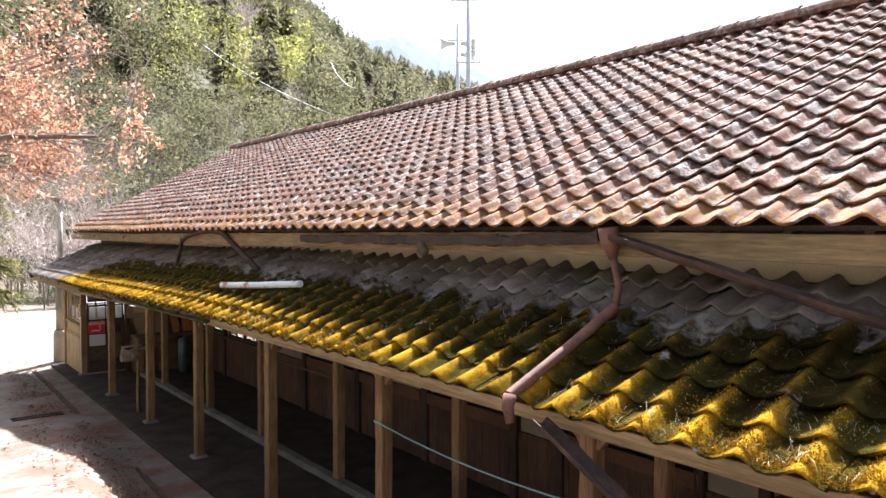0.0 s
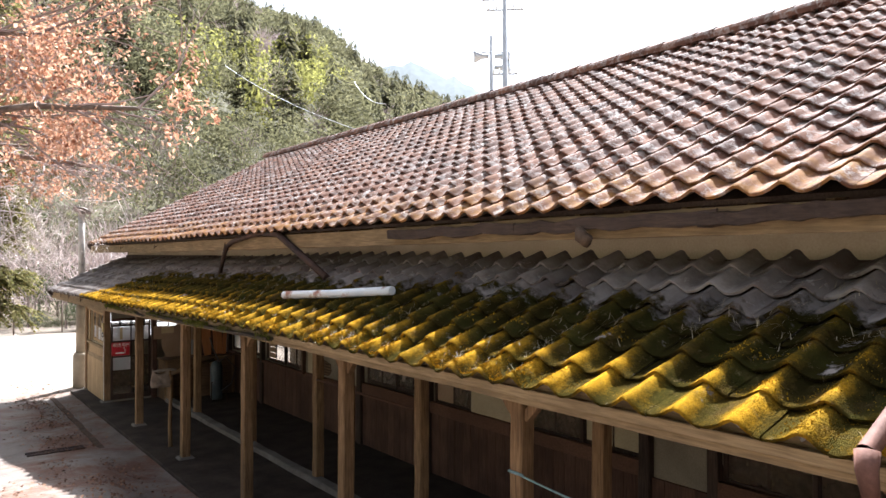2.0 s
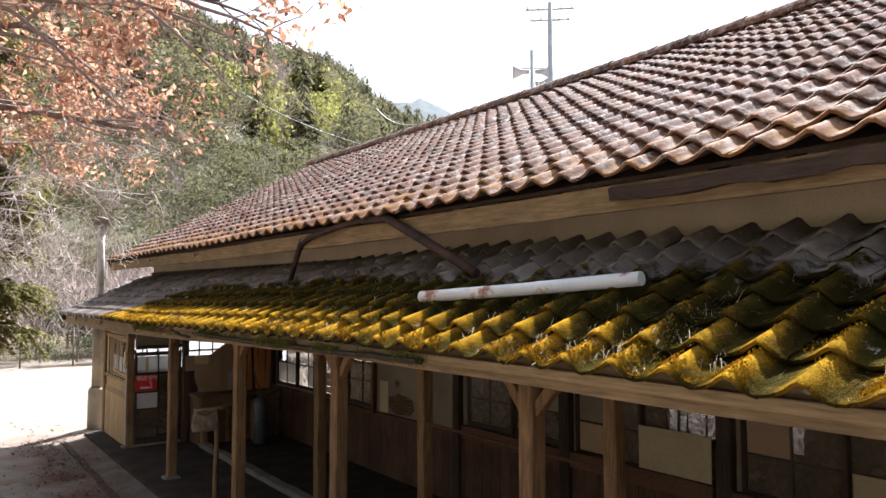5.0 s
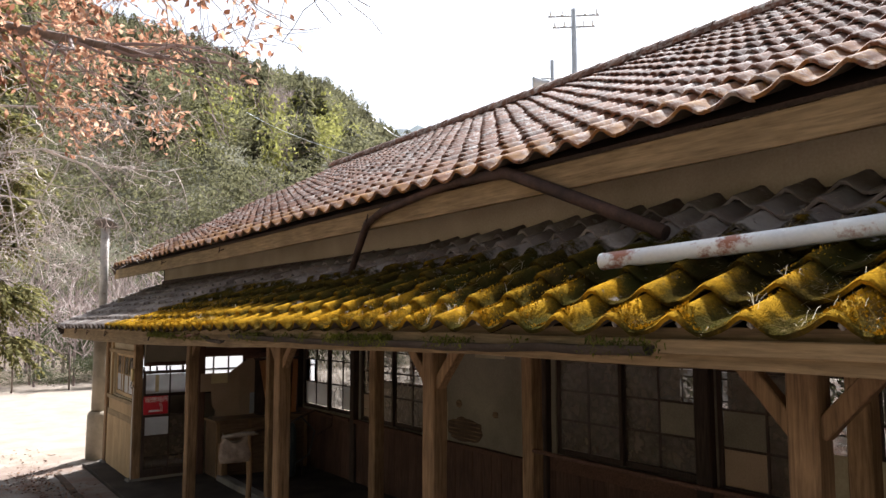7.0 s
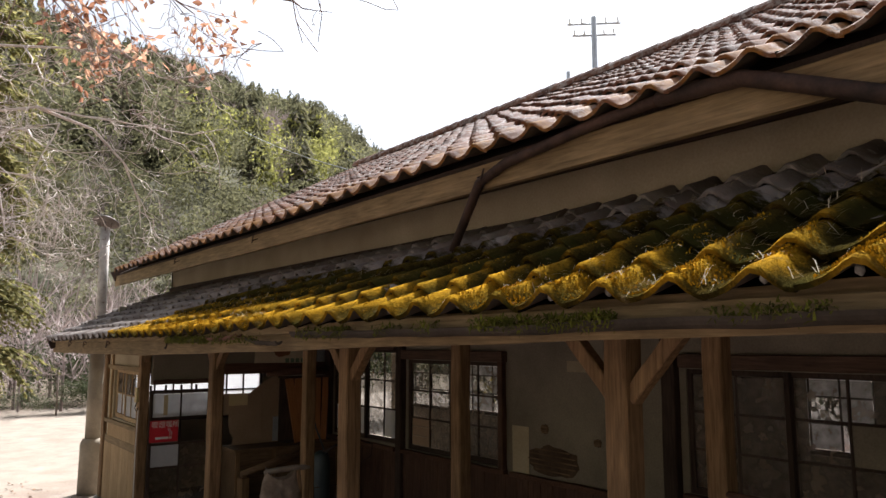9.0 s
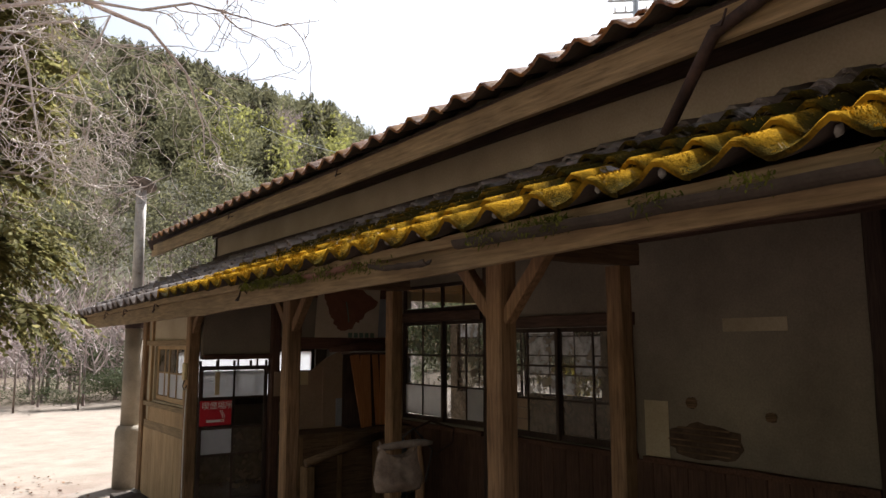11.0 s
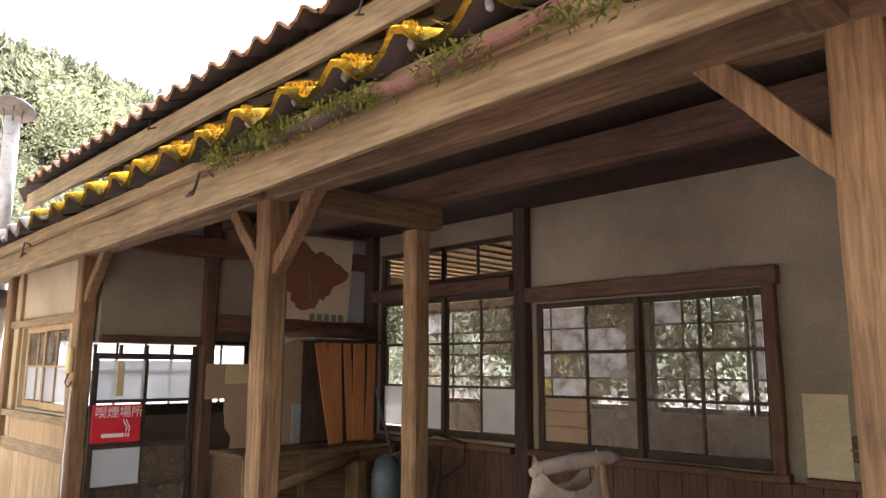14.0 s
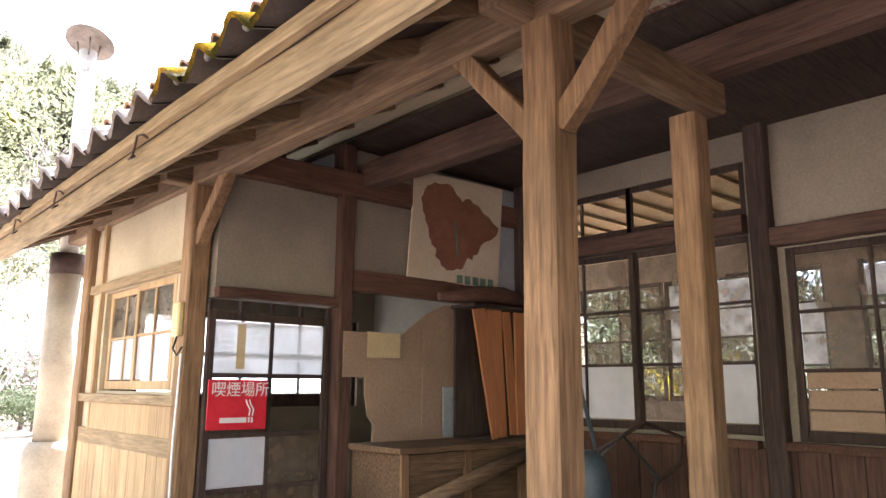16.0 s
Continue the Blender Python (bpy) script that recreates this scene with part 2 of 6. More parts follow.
def tile_upper():
    n = Nodes("red_brown_roof_tile", 0.85, 0.0, 0.12)
    r = n.random()
    base = n.ramp(r, [(0.0, (0.070, 0.036, 0.026)), (0.5, (0.140, 0.064, 0.040)), (1.0, (0.205, 0.100, 0.062))])
    a = n.noise(2.2, (1, 1, 1), 7, 0.7)
    lich = n.noise(11, (1, 1, 1), 8, 0.75, 0.3)
    mask = n.math("MULTIPLY", n.ramp(lich, [(0.505, 0.0), (0.55, 1.0)]), n.ramp(a, [(0.38, 0.25), (0.6, 1.0)]))
    c = n.mix(n.ramp(n.noise(5, (1, 1, 1), 5), [(0.35, 0.0), (0.75, 0.75)]), base, (0.10, 0.055, 0.042))
    c = n.mix(n.math("MULTIPLY", mask, 0.7), c, (0.40, 0.365, 0.34))
    eave = n.math("MULTIPLY", n.ramp(n.math("SUBTRACT", n.math("MULTIPLY", n.axis(0), 0.1), n.math("MULTIPLY", a, 0.12)), [(0.36, 0.85), (0.42, 0.0)]), n.ramp(n.noise(9, (1, 1, 1), 6), [(0.42, 0.1), (0.62, 1.0)]))
    c = n.mix(eave, c, (0.25, 0.12, 0.03))
    return n.done(c, n.mix(0.5, lich, n.noise(60, (1, 1, 1), 3)), 0.5, 0.01)


def tile_lower():
    n = Nodes("mossy_cement_tile", 0.95, 0.0, 0.0)
    r = n.random()
    base = n.ramp(r, [(0.0, (0.15, 0.13, 0.122)), (0.5, (0.23, 0.205, 0.19)), (1.0, (0.32, 0.285, 0.265))])
    big = n.noise(1.4, (1, 1, 1), 6, 0.6)
    mid = n.noise(6.0, (1, 1, 1), 8, 0.68)
    fine = n.noise(90, (1, 1, 1), 4, 0.7)
    c = n.mix(n.ramp(n.noise(4, (1, 1, 1), 6, 0.7), [(0.4, 0.0), (0.7, 0.8)]), base, (0.10, 0.07, 0.058))
    c = n.mix(n.ramp(n.noise(8, (1, 1, 1), 7, 0.7), [(0.60, 0.0), (0.66, 0.6)]), c, (0.44, 0.41, 0.385))
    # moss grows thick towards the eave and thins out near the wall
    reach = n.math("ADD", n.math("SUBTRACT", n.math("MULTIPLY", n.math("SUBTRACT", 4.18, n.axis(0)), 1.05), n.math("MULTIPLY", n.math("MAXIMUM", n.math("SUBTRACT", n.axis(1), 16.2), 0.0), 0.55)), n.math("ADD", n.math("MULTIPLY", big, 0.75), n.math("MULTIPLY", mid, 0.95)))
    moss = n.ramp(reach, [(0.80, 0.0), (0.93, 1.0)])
    # roll tops are coloured brighter, the bowls darker
    crest = n.tree.nodes.new("ShaderNodeAttribute")
    crest.attribute_name = "crest"
    lit_tone = n.math("ADD", n.math("MULTIPLY", n.mix(0.35, mid, fine), 0.75), n.math("MULTIPLY", crest.outputs["Fac"], 0.26))
    # sun and shade put into the colour: golden cushions on the first course, olive felt above
    lit_tone = n.math("SUBTRACT", lit_tone, n.ramp(n.math("ADD", n.math("MULTIPLY", n.math("SUBTRACT", n.axis(0), 3.2), 0.9), n.math("MULTIPLY", n.math("SUBTRACT", big, 0.5), 0.5)), [(0.20, 0.0), (0.42, 0.20)]))
    mcol = n.ramp(lit_tone, [(0.30, (0.024, 0.019, 0.006)), (0.42, (0.072, 0.050, 0.011)), (0.52, (0.25, 0.140, 0.012)), (0.63, (0.52, 0.285, 0.02))])
    bare = n.ramp(n.math("ADD", n.noise(3.1, (1, 1, 1), 7, 0.7), n.math("MULTIPLY", r, 0.12)), [(0.72, 0.0), (0.76, 1.0)])
    moss = n.math("MULTIPLY", moss, n.math("SUBTRACT", 1.0, bare))
    mcol = n.mix(n.ramp(n.noise(2.7, (1, 1, 1), 4), [(0.45, 0.0), (0.7, 0.75)]), mcol, (0.045, 0.045, 0.012))
    mcol = n.mix(n.ramp(n.noise(3.9, (1, 1, 1), 6, 0.7, 0.4), [(0.55, 0.0), (0.70, 0.55)]), mcol, (0.095, 0.058, 0.024))
    mcol = n.mix(n.ramp(n.noise(17, (1, 1, 1), 6, 0.75), [(0.60, 0.0), (0.68, 0.55)]), mcol, (0.22, 0.16, 0.085))
    c = n.mix(moss, c, mcol)
    h = n.math("ADD", n.math("MULTIPLY", n.math("MULTIPLY", moss, fine), 1.6), n.math("MULTIPLY", mid, 0.4))
    return n.done(c, h, 0.9, 0.02)


M["tile_u"], M["tile_l"] = tile_upper(), tile_lower()


def ground_material():
    n = Nodes("earth_and_concrete_ground", 0.95)
    big, mid, fine = n.noise(0.25, (1, 1, 1), 6, 0.6), n.noise(1.6, (1, 1, 1), 7, 0.65), n.noise(40, (1, 1, 1), 5, 0.7)
    sand = n.ramp(mid, [(0.3, (0.20, 0.163, 0.128)), (0.7, (0.30, 0.25, 0.20))])
    conc = n.ramp(mid, [(0.3, (0.13, 0.108, 0.094)), (0.7, (0.22, 0.188, 0.163))])
    c = n.mix(n.ramp(n.math("ADD", n.math("MULTIPLY", n.axis(1), 0.02), n.math("MULTIPLY", big, 0.12)), [(0.48, 0.0), (0.53, 1.0)]), conc, sand)
    litter = n.math("MULTIPLY", n.ramp(n.noise(0.9, (1, 1, 1), 8, 0.7), [(0.46, 0.0), (0.58, 0.9)]), n.ramp(n.axis(1), [(0.0, 1.0), (1.0, 1.0)]))
    far = n.ramp(n.math("MULTIPLY", n.axis(1), 0.02), [(0.36, 1.0), (0.48, 0.15)])
    c = n.mix(n.math("MULTIPLY", litter, far), c, (0.14, 0.075, 0.05))
    wood_floor = n.ramp(n.math("MULTIPLY", n.axis(1), 0.01), [(0.385, 0.0), (0.40, 1.0)])
    c = n.mix(wood_floor, c, (0.10, 0.075, 0.05))
    c = n.mix(0.3, c, n.ramp(fine, [(0.3, 0.05), (0.7, 0.95)]), "SOFT_LIGHT")
    return n.done(c, n.mix(0.5, mid, fine), 0.4, 0.02)


M["ground"] = ground_material()


# ---- mesh helpers ----
def mesh_of(name, verts, faces, mat, smooth=False):
    me = bpy.data.meshes.new(name)
    me.from_pydata(verts, [], faces)
    me.materials.append(mat)
    if smooth:
        me.polygons.foreach_set("use_smooth", [True] * len(me.polygons))
    me.update()
    return me


def part(name, bm, material, parent=None, label=""):
    """Link a bmesh or a mesh as one object, under a thing or a part where one is given."""
    if isinstance(bm, bpy.types.Mesh):
        me = bm
    else:
        me = bpy.data.meshes.new(name)
        bm.to_mesh(me)
        bm.free()
        me.materials.append(material)
    ob = new(name, me)
    if parent is not None:
        ob.parent = parent
        ob.matrix_parent_inverse = parent.matrix_basis.inverted()
    return tagged(ob, label) if label else ob


def thing(name, label, category, at=(0, 0, 0), group="", kind=""):
    ob = new(name)
    ob.empty_display_size = 0.1
    ob.matrix_basis = Matrix.Translation(at)
    return tagged(ob, label, category, group, kind)


def box(x0, y0, z0, x1, y1, z1, bevel=0.006, bm=None):
    bm = bm or bmesh.new()
    r = bmesh.ops.create_cube(bm, size=1.0)
    for v in r["verts"]:
        v.co = Vector((x0 + (v.co.x + 0.5) * (x1 - x0), y0 + (v.co.y + 0.5) * (y1 - y0), z0 + (v.co.z + 0.5) * (z1 - z0)))
    if bevel:
        edges = list({e for v in r["verts"] for e in v.link_edges})
        bmesh.ops.bevel(bm, geom=edges, offset=bevel, segments=1, affect="EDGES", profile=0.5)
    return bm


def beam(p0, p1, w, h, wear=0.004, cuts=8, side=None):
    """A hewn timber from p0 to p1, w across and h high, with slightly uneven faces and worn arrises."""
    p0, p1 = Vector(p0), Vector(p1)
    d = p1 - p0
    z = d.normalized()
    x = Vector(side) if side else (Vector((0, 0, 1)).cross(z) if abs(z.z) < 0.9 else Vector((1, 0, 0)))
    x = (x - z * x.dot(z)).normalized()
    y = z.cross(x)
    c = min(w, h) * 0.09
    prof = [(-w / 2 + c, -h / 2), (w / 2 - c, -h / 2), (w / 2, -h / 2 + c), (w / 2, h / 2 - c), (w / 2 - c, h / 2), (-w / 2 + c, h / 2), (-w / 2, h / 2 - c), (-w / 2, -h / 2 + c)]
    bm = bmesh.new()
    rows = []
    for k in range(cuts + 1):
        o = p0 + d * (k / cuts)
        jx, jy = random.uniform(-wear, wear), random.uniform(-wear, wear)
        rows.append([bm.verts.new(o + x * (a + jx + random.uniform(-wear, wear) * 0.5) + y * (b + jy + random.uniform(-wear, wear) * 0.5)) for a, b in prof])
    for r0, r1 in zip(rows, rows[1:]):
        for k in range(8):
            bm.faces.new((r0[k], r0[(k + 1) % 8], r1[(k + 1) % 8], r1[k]))
    bm.faces.new(list(reversed(rows[0])))
    bm.faces.new(rows[-1])
    return bm


def tube(points, radii, sides=10, hollow=False, bm=None, cap=True):
    """A tube through points; radii one number or one for each point."""
    bm = bm or bmesh.new()
    pts = [Vector(p) for p in points]
    if isinstance(radii, (int, float)):
        radii = [radii] * len(pts)
    rings, up = [], None
    for k, p in enumerate(pts):
        d = (pts[min(k + 1, len(pts) - 1)] - pts[max(k - 1, 0)]).normalized()
        if up is None:
            up = d.orthogonal().normalized()
        up = (up - d * up.dot(d)).normalized()
        side = d.cross(up)
        rings.append([bm.verts.new(p + (up * math.cos(a) + side * math.sin(a)) * radii[k]) for a in (2 * math.pi * j / sides for j in range(sides))])
    for r0, r1 in zip(rings, rings[1:]):
        for k in range(sides):
            f = bm.faces.new((r0[k], r0[(k + 1) % sides], r1[(k + 1) % sides], r1[k]))
            f.smooth = True
    if cap and not hollow:
        bm.faces.new(list(reversed(rings[0])))
        bm.faces.new(rings[-1])
    return bm


def arc(p0, p1, sag, n=9):
    p0, p1 = Vector(p0), Vector(p1)
    return [p0.lerp(p1, k / (n - 1)) - Vector((0, 0, sag * 4 * (k / (n - 1)) * (1 - k / (n - 1)))) for k in range(n)]


def slabs(name, mat, boxes, label, category="wall", bevel=0.0):
    bm = bmesh.new()
    for b in boxes:
        box(*b, bevel=bevel, bm=bm)
    return tagged(part(name, bm, mat), label, category, kind="structure")


# ---- the plan ----
Y0, Y1 = -3.5, 21.5            # the building's length
POST_Y = [-1.95, 0.70, 3.34, 6.01, 8.66, 11.34, 13.94, 16.77]
INNER_Y = [0.9, 3.55, 6.25, 8.96, 11.57, 14.05, 16.91]
POST_X, INNER_X, WALL_X, REAR_X = 3.95, 5.10, 6.70, 9.30
LOW_EAVE, LOW_SLOPE = (3.20, 2.555), 0.46
UP_EAVE, UP_SLOPE, RIDGE_X = (4.10, 3.72), 0.515, 9.0
UPWALL_X = 4.85
END_Y = 22.3
TILE_W, UP_TILE_W = 0.290, 0.274
LOW_START, UP_START = -3.249, -3.418


def roll(u):
    """Cross-section of a pantile from 0 to 1 and back: steep on one flank of the roll, gentle on the other."""
    w = u + 0.45 * (1 - math.cos(2 * math.pi * u)) / (2 * math.pi)
    return (0.5 + 0.5 * math.cos(2 * math.pi * (w - 0.5))) ** 1.25


def low_z(x):
    return LOW_EAVE[1] + LOW_SLOPE * (x - LOW_EAVE[0])


def up_z(x):
    return UP_EAVE[1] + UP_SLOPE * (x - UP_EAVE[0])


def low_sag(x, y):
    """How far the old lower roof has settled along its length."""
    return float(np.interp(y, (8.0, 10.0, 13.5, 18.0, 22.3), (0.015, 0.02, -0.045, -0.09, -0.11)))


def up_sag(x, y):
    """The same for the upper roof, less towards the ridge."""
    return float(np.interp(y, (3.0, 5.0, 8.0, 12.0, 16.0, 20.0), (-0.02, -0.025, -0.05, -0.08, -0.11, -0.12))) * (1 - 0.45 * (x - UP_EAVE[0]) / (RIDGE_X - UP_EAVE[0]))


def fascia_sag(x, y):
    return float(np.interp(y, (10.0, 12.6, 17.2, 22.0), (0.135, 0.08, -0.03, -0.05)))


def batten_sag(x, y):
    return float(np.interp(y, (10.0, 13.0, 17.2, 22.0), (0.03, 0.015, -0.035, -0.05)))


def settle(bm, sag):
    for v in bm.verts:
        v.co.z += sag(v.co.x, v.co.y)
    return bm


# ---- ground: one sheet with the sloping path beside the building ----
def smooth(a, b, v):
    t = min(1.0, max(0.0, (v - a) / (b - a)))
    return t * t * (3 - 2 * t)


def ground_z(x, y):
    ramp = 2.3 - 0.153 * y if y > 0 else 2.3
    ramp = max(0.0, ramp) if ramp > 0.25 else max(0.0, 0.25 * smooth(-0.35, 0.25, ramp) * (1 - smooth(14.0, 16.5, y)))
    d = x - 0.14 * y
    bank = 1 - smooth(0.45, 1.55, d)
    return ramp * bank + 0.015 * noise.noise((x * 0.6, y * 0.6, 0))


def build_ground():
    xs = [-900, -400, -200, -100, -50, -25, -14, -8, -5] + [-3.5 + 0.25 * k for k in range(35)] + [6, 8, 10, 12, 15, 20, 30, 50, 100, 200, 400, 900]
    ys = [-900, -400, -150, -60, -25, -12, -6] + [-4 + 0.4 * k for k in range(58)] + [20, 22, 25, 28, 31, 34, 37, 40, 45, 55, 70, 100, 200, 400, 900]
    verts = [(x, y, ground_z(x, y) if -20 < x < 30 and y < 60 else 0.0) for y in ys for x in xs]
    n = len(xs)
    faces = [(j * n + i, j * n + i + 1, (j + 1) * n + i + 1, (j + 1) * n + i) for j in range(len(ys) - 1) for i in range(n - 1)]
    tagged(new("ground", mesh_of("ground", verts, faces, M["ground"], True)), "pale dusty earth and worn concrete ground with fallen leaves", "ground", kind="structure")


build_ground()

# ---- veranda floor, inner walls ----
# the veranda's shade is put into this floor's dark colour
tagged(part("floor", box(3.55, Y0, -0.05, 9.6, Y1, 0.06, 0.01), M["earth"]), "trodden earth veranda floor, darkened to carry the veranda's shade", "floor", kind="structure")

# windows of the inner wall: y from, y to, z from, z to
WINDOWS = [(17.40, 19.20, 1.05, 2.33), (15.31, 17.18, 1.03, 2.20), (11.10, 12.88, 1.14, 2.20), (9.10, 10.90, 1.10, 2.20), (7.05, 8.86, 1.10, 2.20), (4.30, 6.10, 1.10, 2.20), (1.60, 3.40, 1.10, 2.20)]
TRANSOM = (17.40, 19.20, 2.45, 2.82)


def wall_with_holes(name, mat, x0, x1, ya, yb, za, zb, holes, label):
    """A wall along y between x0 and x1, pierced by holes (y0, y1, z0, z1)."""
    cuts = sorted({ya, yb, *[h[0] for h in holes], *[h[1] for h in holes]})
    boxes = []
    for a, b in zip(cuts, cuts[1:]):
        mid, spans = (a + b) / 2, sorted((h[2], h[3]) for h in holes if h[0] < (a + b) / 2 < h[1])
        z = za
        for lo, hi in spans:
            if lo > z:
                boxes.append((x0, a, z, x1, b, lo))
            z = hi
        if z < zb:
            boxes.append((x0, a, z, x1, b, zb))
    return slabs(name, mat, boxes, label)


wall_with_holes("wall_inner", M["plaster"], WALL_X + 0.02, WALL_X + 0.12, Y0, Y1, 0.0, 3.4, [*WINDOWS, TRANSOM], "cream plastered veranda wall, stained and crumbling")
REAR = [(17.9, 21.3, 1.2, 2.5), (15.4, 17.6, 1.2, 2.5), (12.4, 14.6, 1.2, 2.45), (9.6, 11.6, 0.9, 2.4), (6.4, 8.6, 0.9, 2.4), (2.0, 4.2, 0.9, 2.4)]
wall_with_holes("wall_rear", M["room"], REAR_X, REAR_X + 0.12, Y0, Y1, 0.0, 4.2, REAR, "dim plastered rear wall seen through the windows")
bm = bmesh.new()
prof = [(UPWALL_X, 2.8), (13.2, 2.8), (13.2, up_z(2 * RIDGE_X - 13.2) - 0.1), (RIDGE_X, up_z(RIDGE_X) - 0.1), (UPWALL_X, up_z(UPWALL_X) - 0.1)]
fa, fb = [bm.verts.new((x, Y1 - 0.1, z)) for x, z in prof], [bm.verts.new((x, Y1, z)) for x, z in prof]
bm.faces.new(fa)
bm.faces.new(list(reversed(fb)))
for k in range(5):
    bm.faces.new((fa[k], fb[k], fb[(k + 1) % 5], fa[(k + 1) % 5]))
tagged(part("wall_gable", bm, M["plaster_y"]), "ochre plastered gable end wall", "wall", kind="structure")
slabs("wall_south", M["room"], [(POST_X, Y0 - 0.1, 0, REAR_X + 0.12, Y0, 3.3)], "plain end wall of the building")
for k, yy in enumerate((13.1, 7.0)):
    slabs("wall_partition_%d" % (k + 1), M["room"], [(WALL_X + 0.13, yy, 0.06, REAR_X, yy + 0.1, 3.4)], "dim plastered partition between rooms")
cr = [(WALL_X + 0.13, 13.25, 2.985, REAR_X, 21.35, 3.005)] + [(WALL_X + 0.13, 13.4 + 0.3 * k, 2.955, REAR_X, 13.44 + 0.3 * k, 2.985) for k in range(27)]
slabs("ceiling_room", M["fz"], cr, "pale boarded room ceiling with thin battens", "ceiling")
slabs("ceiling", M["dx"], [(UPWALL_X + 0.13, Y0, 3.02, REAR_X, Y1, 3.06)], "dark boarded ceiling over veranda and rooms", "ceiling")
wall_with_holes("wall_upper", M["plaster_y"], UPWALL_X, UPWALL_X + 0.12, Y0, Y1, 3.08, 4.05, [], "ochre plastered strip of wall between the two roofs")


def tongue_boards(name, x, ya, yb, za, zb, mat, label, pitch=0.18):
    w = thing(name, label, "wainscot", kind="structure")
    n = max(1, round((yb - ya) / pitch))
    for k in range(n):
        a, b = ya + (yb - ya) * k / n, ya + (yb - ya) * (k + 1) / n
        part("plank", box(x - 0.018 + random.uniform(-0.002, 0.002), a + 0.002, za, x + 0.018, b - 0.002, zb, 0.003), mat, w)
    return w


tongue_boards("wainscot", WALL_X, -1.0, 19.35, 0.06, 0.98, M["rz"], "reddish brown vertical plank wainscot below the windows")
for a, b in ((15.20, 17.3), (13.1, 15.1), (17.4, 19.3), (11.05, 12.9), (9.1, 10.9), (7.0, 8.9), (4.2, 6.1), (1.6, 3.4)):
    tagged(part("trim", beam((WALL_X - 0.03, a, 1.0 if a > 13 else 1.06), (WALL_X - 0.03, b, 1.0 if a > 13 else 1.06), 0.07, 0.05 if a > 13 else 0.17), M["rx"]), "reddish brown timber sill rail along the wall", "rail", kind="structure")
    if a == 13.1:
        continue
    tagged(part("trim", beam((WALL_X - 0.02, a, 2.27 if a < 17.35 else 2.39), (WALL_X - 0.02, b, 2.27 if a < 17.35 else 2.39), 0.09, 0.12), M["ry"]), "dark timber lintel above the windows", "lintel", kind="structure")
for y, w in ((19.30, 0.14), (17.29, 0.13), (13.02, 0.14), (10.99, 0.16), (8.98, 0.16), (6.98, 0.14), (6.16, 0.12), (4.2, 0.12), (3.5, 0.12), (1.5, 0.12)):
    tagged(part("wall_post", beam((WALL_X - 0.01, y, 0.06), (WALL_X - 0.01, y, 3.02), w, 0.12, side=(0, 1, 0)), M["dz"]), "dark timber wall post between windows", "post", group="wall posts")


def sash(x, y0, y1, z0, z1, cols, rows, panes, mat, depth=0.03, bar=0.022):
    """A sliding timber sash, its bars and panes; panes: what each pane is, row by row from the top."""
    s = thing("window_sash", "old wooden sliding sash with small grimy panes", "window", (x, (y0 + y1) / 2, z0), group="veranda windows")
    for a, b, c, d in ((y0, y0 + 0.045, z0, z1), (y1 - 0.045, y1, z0, z1)):
        part("stile", box(x - depth / 2, a, c, x + depth / 2, b, d, 0.004), mat, s)
    for c, d in ((z0, z0 + 0.06), (z1 - 0.045, z1)):
        part("rail", box(x - depth / 2 + 0.001, y0 + 0.045, c, x + depth / 2 - 0.001, y1 - 0.045, d, 0.004), mat, s)
    ya, yb, za, zb = y0 + 0.045, y1 - 0.045, z0 + 0.06, z1 - 0.045
    for k in range(1, cols):
        y = ya + (yb - ya) * k / cols
        part("glazing_bar", box(x - 0.011, y - bar / 2, za, x + 0.011, y + bar / 2, zb, 0.003), mat, s)
    for k in range(1, rows):
        z = za + (zb - za) * k / rows
        part("glazing_bar", box(x - 0.009, ya, z - bar / 2, x + 0.009, yb, z + bar / 2, 0.003), mat, s)
    for r in range(rows):
        for c in range(cols):
            kind = panes[r * cols + c]
            if kind == "open":
                continue
            a, b = yb - (yb - ya) * (c + 1) / cols, yb - (yb - ya) * c / cols
            t, u = zb - (zb - za) * (r + 1) / rows, zb - (zb - za) * r / rows
            bm = bmesh.new()
            bm.faces.new([bm.verts.new(p) for p in ((x, a + 0.008, t + 0.008), (x, b - 0.008, t + 0.008), (x, b - 0.008, u - 0.008), (x, a + 0.008, u - 0.008))])
            p = part("pane", bm, M[kind], s)
            p.visible_shadow = kind != "glass"
    return s


G, D, F, O = "glass", "dirtyglass", "frosted", "open"
X1, X2 = WALL_X + 0.05, WALL_X + 0.09
# bay beside the end room: two sashes of two by three, and a transom
sash(X1, 18.28, 19.20, 1.05, 2.33, 2, 3, [D, D, G, D, F, F], M["dz"])
sash(X2, 17.40, 18.32, 1.05, 2.33, 2, 3, [D, D, D, D, D, F], M["dz"])
sash(X1, 18.28, 19.20, 2.45, 2.82, 2, 1, [G, G], M["dz"])
sash(X1, 17.40, 18.32, 2.45, 2.82, 2, 1, [G, G], M["dz"])
# next bay
sash(X1, 16.24, 17.18, 1.03, 2.20, 2, 3, [D, D, D, D, O, D], M["dz"])
sash(X2, 15.31, 16.28, 1.03, 2.20, 2, 3, [D, D, D, D, D, D], M["dz"])
tagged(part("trim", beam((WALL_X - 0.015, 15.26, 0.98), (WALL_X - 0.015, 15.26, 2.33), 0.08, 0.07, side=(0, 1, 0)), M["rz"]), "reddish timber window jamb", "jamb", kind="structure")
cb = thing("board_infill", "three brown horizontal boards closing a missing pane", "board", (X1, 16.93, 1.09))
